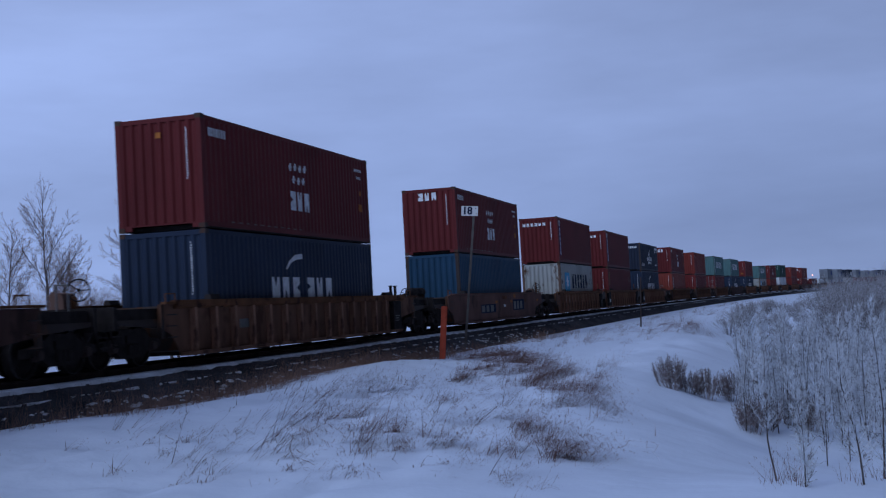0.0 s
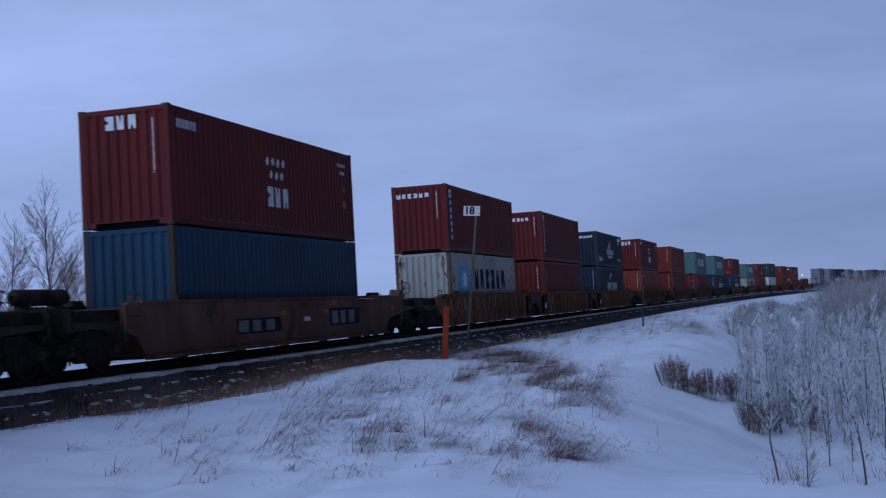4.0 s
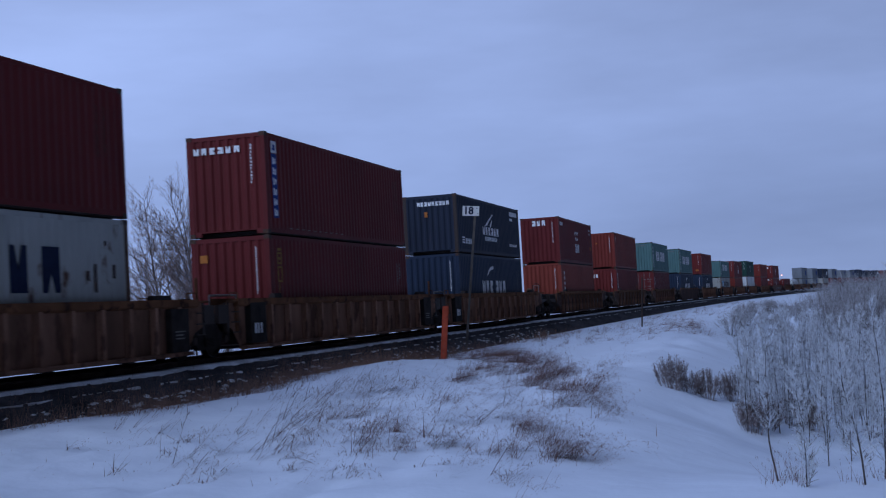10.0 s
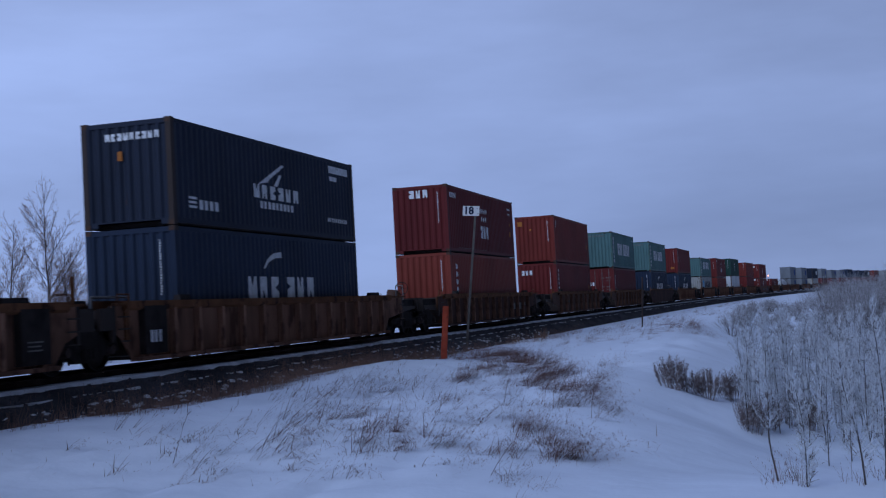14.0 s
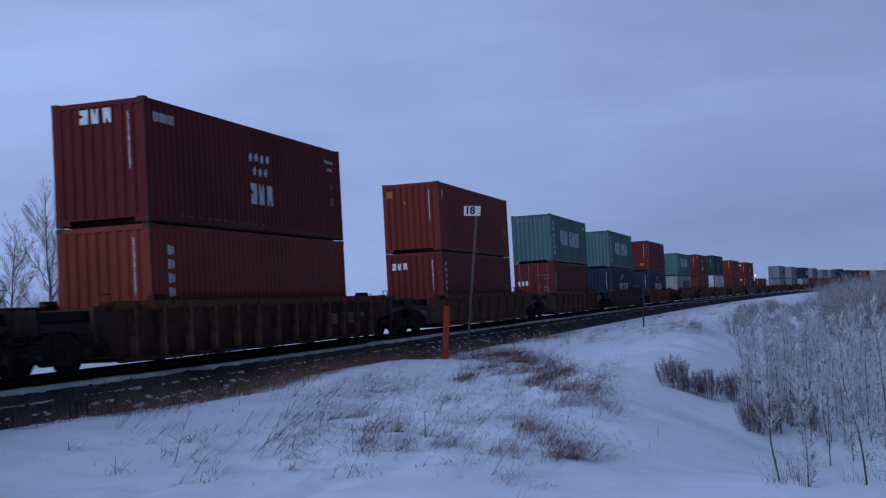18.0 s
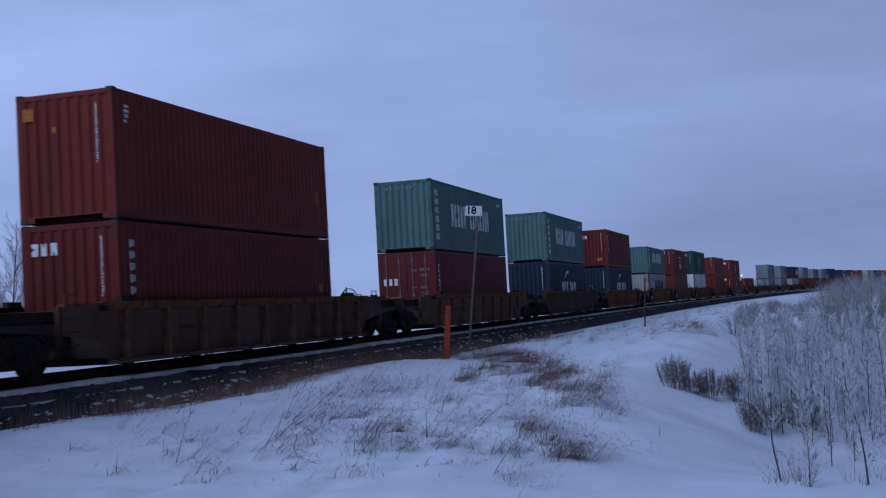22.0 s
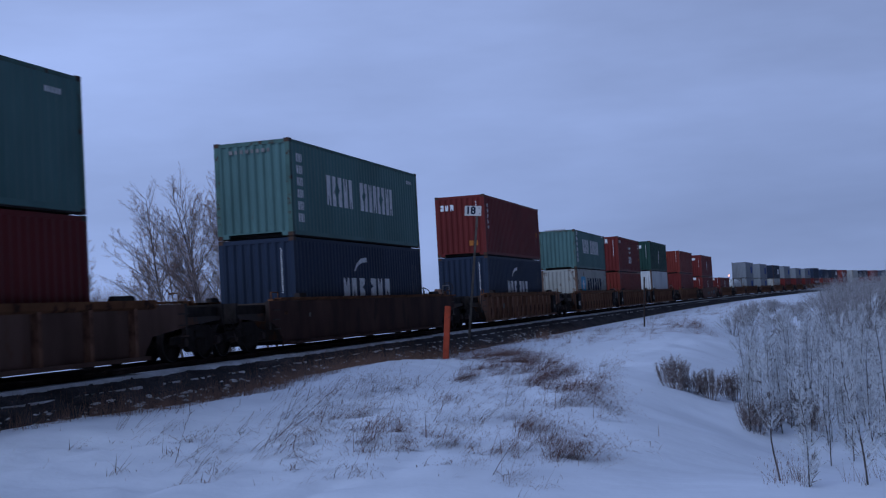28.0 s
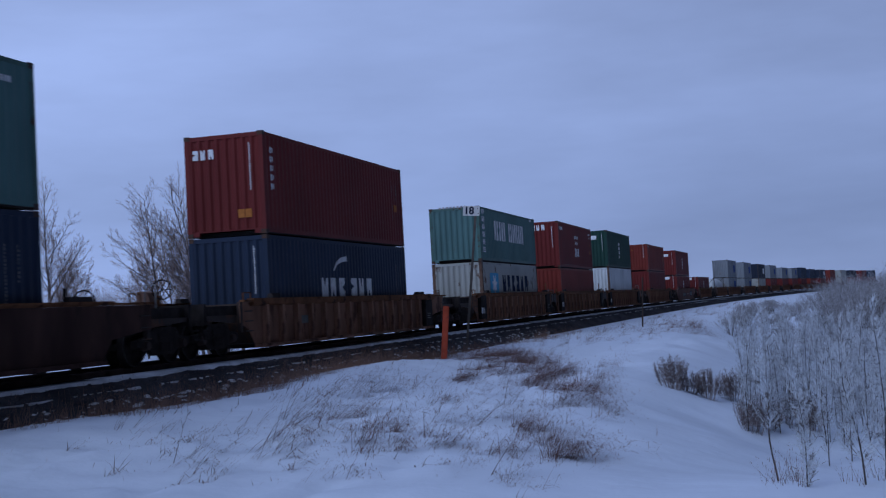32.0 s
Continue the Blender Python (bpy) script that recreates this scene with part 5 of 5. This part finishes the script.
def plant(kinds, homes, rng):
    for k, (u, s) in enumerate(homes):
        m = Matrix.Translation(upright(s, u)) @ Matrix.Rotation(rng.uniform(0, 6.28), 4, "Z")
        if k < len(kinds):
            kinds[k].matrix_basis = m
        else:
            copy_thing(kinds[rng.randrange(len(kinds))], m)


rng = random.Random(21)
SAPLINGS = [sapling(h, 100 + k, b) for k, (h, b) in enumerate(((1.75, 0.32), (2.05, 0.16), (1.7, 0.1), (2.3, 0.08), (2.55, 0.05), (1.3, 0.05), (2.2, 0.1), (1.9, 0.05)))]
homes = [(14.96, 12.9), (15.66, 22.5), (15.83, 12.5), (15.36, 26.6), (14.96, 26.7), (15.23, 12.3), (14.30, 24.2), (16.05, 25.2), (16.35, 17.2), (16.7, 20.5), (16.1, 23.5), (14.55, 25.6)]
homes += [(14.0 + 4.4 * rng.random() ** 0.8, rng.uniform(24.4, 33)) for _ in range(105)]
homes += [(13.4 + 0.035 * s + rng.random() ** 1.3 * 7.0, s) for s in [rng.uniform(33, 62) for _ in range(125)]]
plant(SAPLINGS, homes, rng)
FROSTED = [dome_shrub(h, w, 200 + k, "frosted") for k, (h, w) in enumerate(((2.0, 2.6), (2.5, 3.2), (2.9, 4.0), (3.4, 4.6)))]
homes = [(15.4 + 0.014 * s + rng.random() * 14, s) for s in [rng.uniform(50, 140) for _ in range(80)]]
homes += [(24 + rng.random() * 16, rng.uniform(140, 230)) for _ in range(30)]
plant(FROSTED, homes, rng)
for u, s in ((17.3, 76), (18.6, 84), (19.6, 79), (20.8, 88)):
    copy_thing(FROSTED[3], Matrix.Translation(upright(s, u)) @ Matrix.Rotation(u, 4, "Z"))
tall = dome_shrub(5.0, 5.5, 210, "frosted")
tall.matrix_basis = Matrix.Translation(upright(140, 25.6))
LOW = [dome_shrub(0.9, 1.5, 220, "frosted"), dome_shrub(1.2, 2.0, 221, "frosted")]
plant(LOW, [(rng.uniform(11.0, 15.5), rng.uniform(60, 125)) for _ in range(26)], rng)
BUSHES = [dome_shrub(0.80, 0.75, 300, "dry"), dome_shrub(0.72, 0.7, 301, "dry"), dome_shrub(0.5, 0.9, 302, "dry")]
plant(BUSHES, [(12.55, 26.6), (13.25, 27.4), (12.8, 27.4), (13.7, 28.6), (14.3, 24.2), (14.5, 25.0), (15.0, 26.6), (15.4, 26.4)], rng)
spots = scatter([(14.90, 12.7), (15.10, 12.9), (15.02, 12.4), (15.7, 12.6), (15.98, 13.2), (15.3, 12.4), (16.2, 14.0), (16.0, 15.2)], 30, 0.08, 0.15, (0.15, 0.4), rng)
grass_field("ditch_stalks", spots, STALKS, "thin dry stalks at the near edge of the ditch", (-0.05, 0.0), 0.34, 0.0034, 29, 16, 0.28, 5, 0.12)


def shoot(wood, twig, p, d, length, r, level, rng, steep):
    """A limb that curves upward and carries finer limbs, alternately to either side."""
    q, d = Vector(p), Vector(d).normalized()
    n = 6 if level > 1 else 4
    pts = [q.copy()]
    for i in range(n):
        e = q + d * (length / n)
        (wood if level > 1 else twig).tube(q, e, r * (1 - 0.8 * i / n), r * (1 - 0.8 * (i + 1) / n), 5 if level > 1 else 3, False)
        q = e
        d = (d + Vector((rng.gauss(0, 0.045), rng.gauss(0, 0.045), steep))).normalized()
        pts.append(q.copy())
    for k in range({3: 12, 2: 8, 1: 5}[level]):
        t = (0.14 if level < 3 else 0.2) + 0.84 * (k + rng.random()) / {3: 12, 2: 8, 1: 5}[level]
        j = min(int(t * n), n - 1)
        o = pts[j].lerp(pts[j + 1], min(t * n - j, 1.0))
        axis = (pts[j + 1] - pts[j]).normalized()
        side = axis.cross(Vector((rng.gauss(0, 1), rng.gauss(0, 1), rng.gauss(0, 1)))).normalized()
        nd = axis + side * rng.uniform(0.55, 0.95)
        ln = length * rng.uniform(0.26, 0.42) * (1.15 - 0.6 * t)
        if level > 1:
            shoot(wood, twig, o, nd, ln, max(r * (1 - 0.75 * t) * 0.5, 0.0058), level - 1, rng, steep * 0.5)
        else:
            twig.tube(o, o + nd.normalized() * ln, 0.0052, 0.003, 3, False)


def tree(height, seed, spread):
    """A field poplar: a straight stem with long limbs that rise steeply all the way up."""
    rng = random.Random(seed)
    wood, twig = Geo(), Geo()
    q, d, n = Vector((0, 0, -0.3)), Vector((0, 0, 1)), 14
    r = 0.0098 * height
    for i in range(n):
        e = q + d * (height / n)
        t = i / n
        wood.tube(q, e, r * (1 - 0.94 * t), r * (1 - 0.94 * (t + 1 / n)), 7, False)
        for _ in range(0 if t < 0.2 else 3):
            a = rng.uniform(0, 6.283)
            nd = Vector((math.cos(a) * spread * (1.2 - 0.5 * t), math.sin(a) * spread * (1.2 - 0.5 * t), 1.0))
            shoot(wood, twig, q.lerp(e, rng.random()), nd, height * rng.uniform(0.28, 0.44) * (1.2 - 0.85 * t), max(r * (1 - 0.94 * t) * rng.uniform(0.42, 0.62), 0.014), 3 if t < 0.75 else 2, rng, 0.055)
        q = e
        d = (d + Vector((rng.gauss(0, 0.035), rng.gauss(0, 0.035), 0.06))).normalized()
    ob = thing("bare_tree", "tall leafless poplar with fine ruddy twigs in a snowy field", "tree", "bare trees beyond the track")
    part("trunk", wood, TREEBARK, ob, "grey-brown trunk and limbs")
    part("crown", twig, TREETWIG, ob, "fine bare twigs")
    return ob


TREES = [tree(10.7, 41, 0.8), tree(10.3, 42, 1.0), tree(8.8, 43, 0.9), tree(7.0, 44, 0.95)]
for k, (u, s, size, turn, lean) in enumerate(((-28.7, 64.0, 0, 10, 0.01), (-26.9, 63.0, 3, 80, 0.03), (-20.4, 64.0, 1, 30, -0.22), (-31.9, 64.5, 2, 140, 0.0), (-19.2, 65.5, 0, 200, -0.15),
                                              (-17.5, 63.0, 1, 120, -0.20), (-16.8, 66.0, 0, 300, -0.12), (-14.6, 64.5, 2, 20, -0.14), (-14.6, 66.5, 3, 240, -0.02), (-22.6, 71.0, 3, 330, -0.1),
                                              (-24.4, 68.0, 3, 270, 0.0), (-33.5, 62.0, 3, 60, 0.05), (-30.4, 70.0, 3, 15, -0.05), (-17.0, 71.0, 2, 160, -0.1), (-21.6, 67.0, 2, 75, -0.2), (-18.6, 67.5, 1, 260, 0.02))):
    m = lean_frame(along(s, u, ground_z(u, s))[0], lean, 0.0) @ Matrix.Rotation(radians(turn), 4, "Z")
    if k < 4:
        TREES[(0, 3, 1, 2)[k]].matrix_basis = m
    else:
        copy_thing(TREES[size], m)

rng = random.Random(77)
THICKET = [dome_shrub(4.4, 4.0, 400, "bare"), dome_shrub(5.2, 4.6, 401, "bare"), dome_shrub(3.6, 3.6, 402, "bare")]
plant(THICKET, [(rng.uniform(-35, -24), rng.uniform(60, 78)) for _ in range(22)] + [(rng.uniform(-23, -15), rng.uniform(66, 76)) for _ in range(5)], rng)


# ---- what moves ----
def motions():
    for ob, s, z in CARRIED:
        walk(ob, [(t, on_track(s - d, z)) for t, d in RUN])
    road = [(t, 506 - d + 3.0 * max(0.0, t - 22)) for t, d in RUN]   # the truck drops back at the end
    walk(lorry, [(t, Matrix.Translation(along(s, -21.0, ground_z(-21.0, s))[0]) @ Matrix.Rotation(-along(s)[1], 4, "Z")) for t, s in road])
    times = [k * 0.1 for k in range(321)]
    for ax, y in SPUN:
        walk(ax, [(t, Matrix.Translation((0, y, WHEEL_R)) @ Matrix.Rotation(run_at(t) / WHEEL_R, 4, "X")) for t in times])


motions()
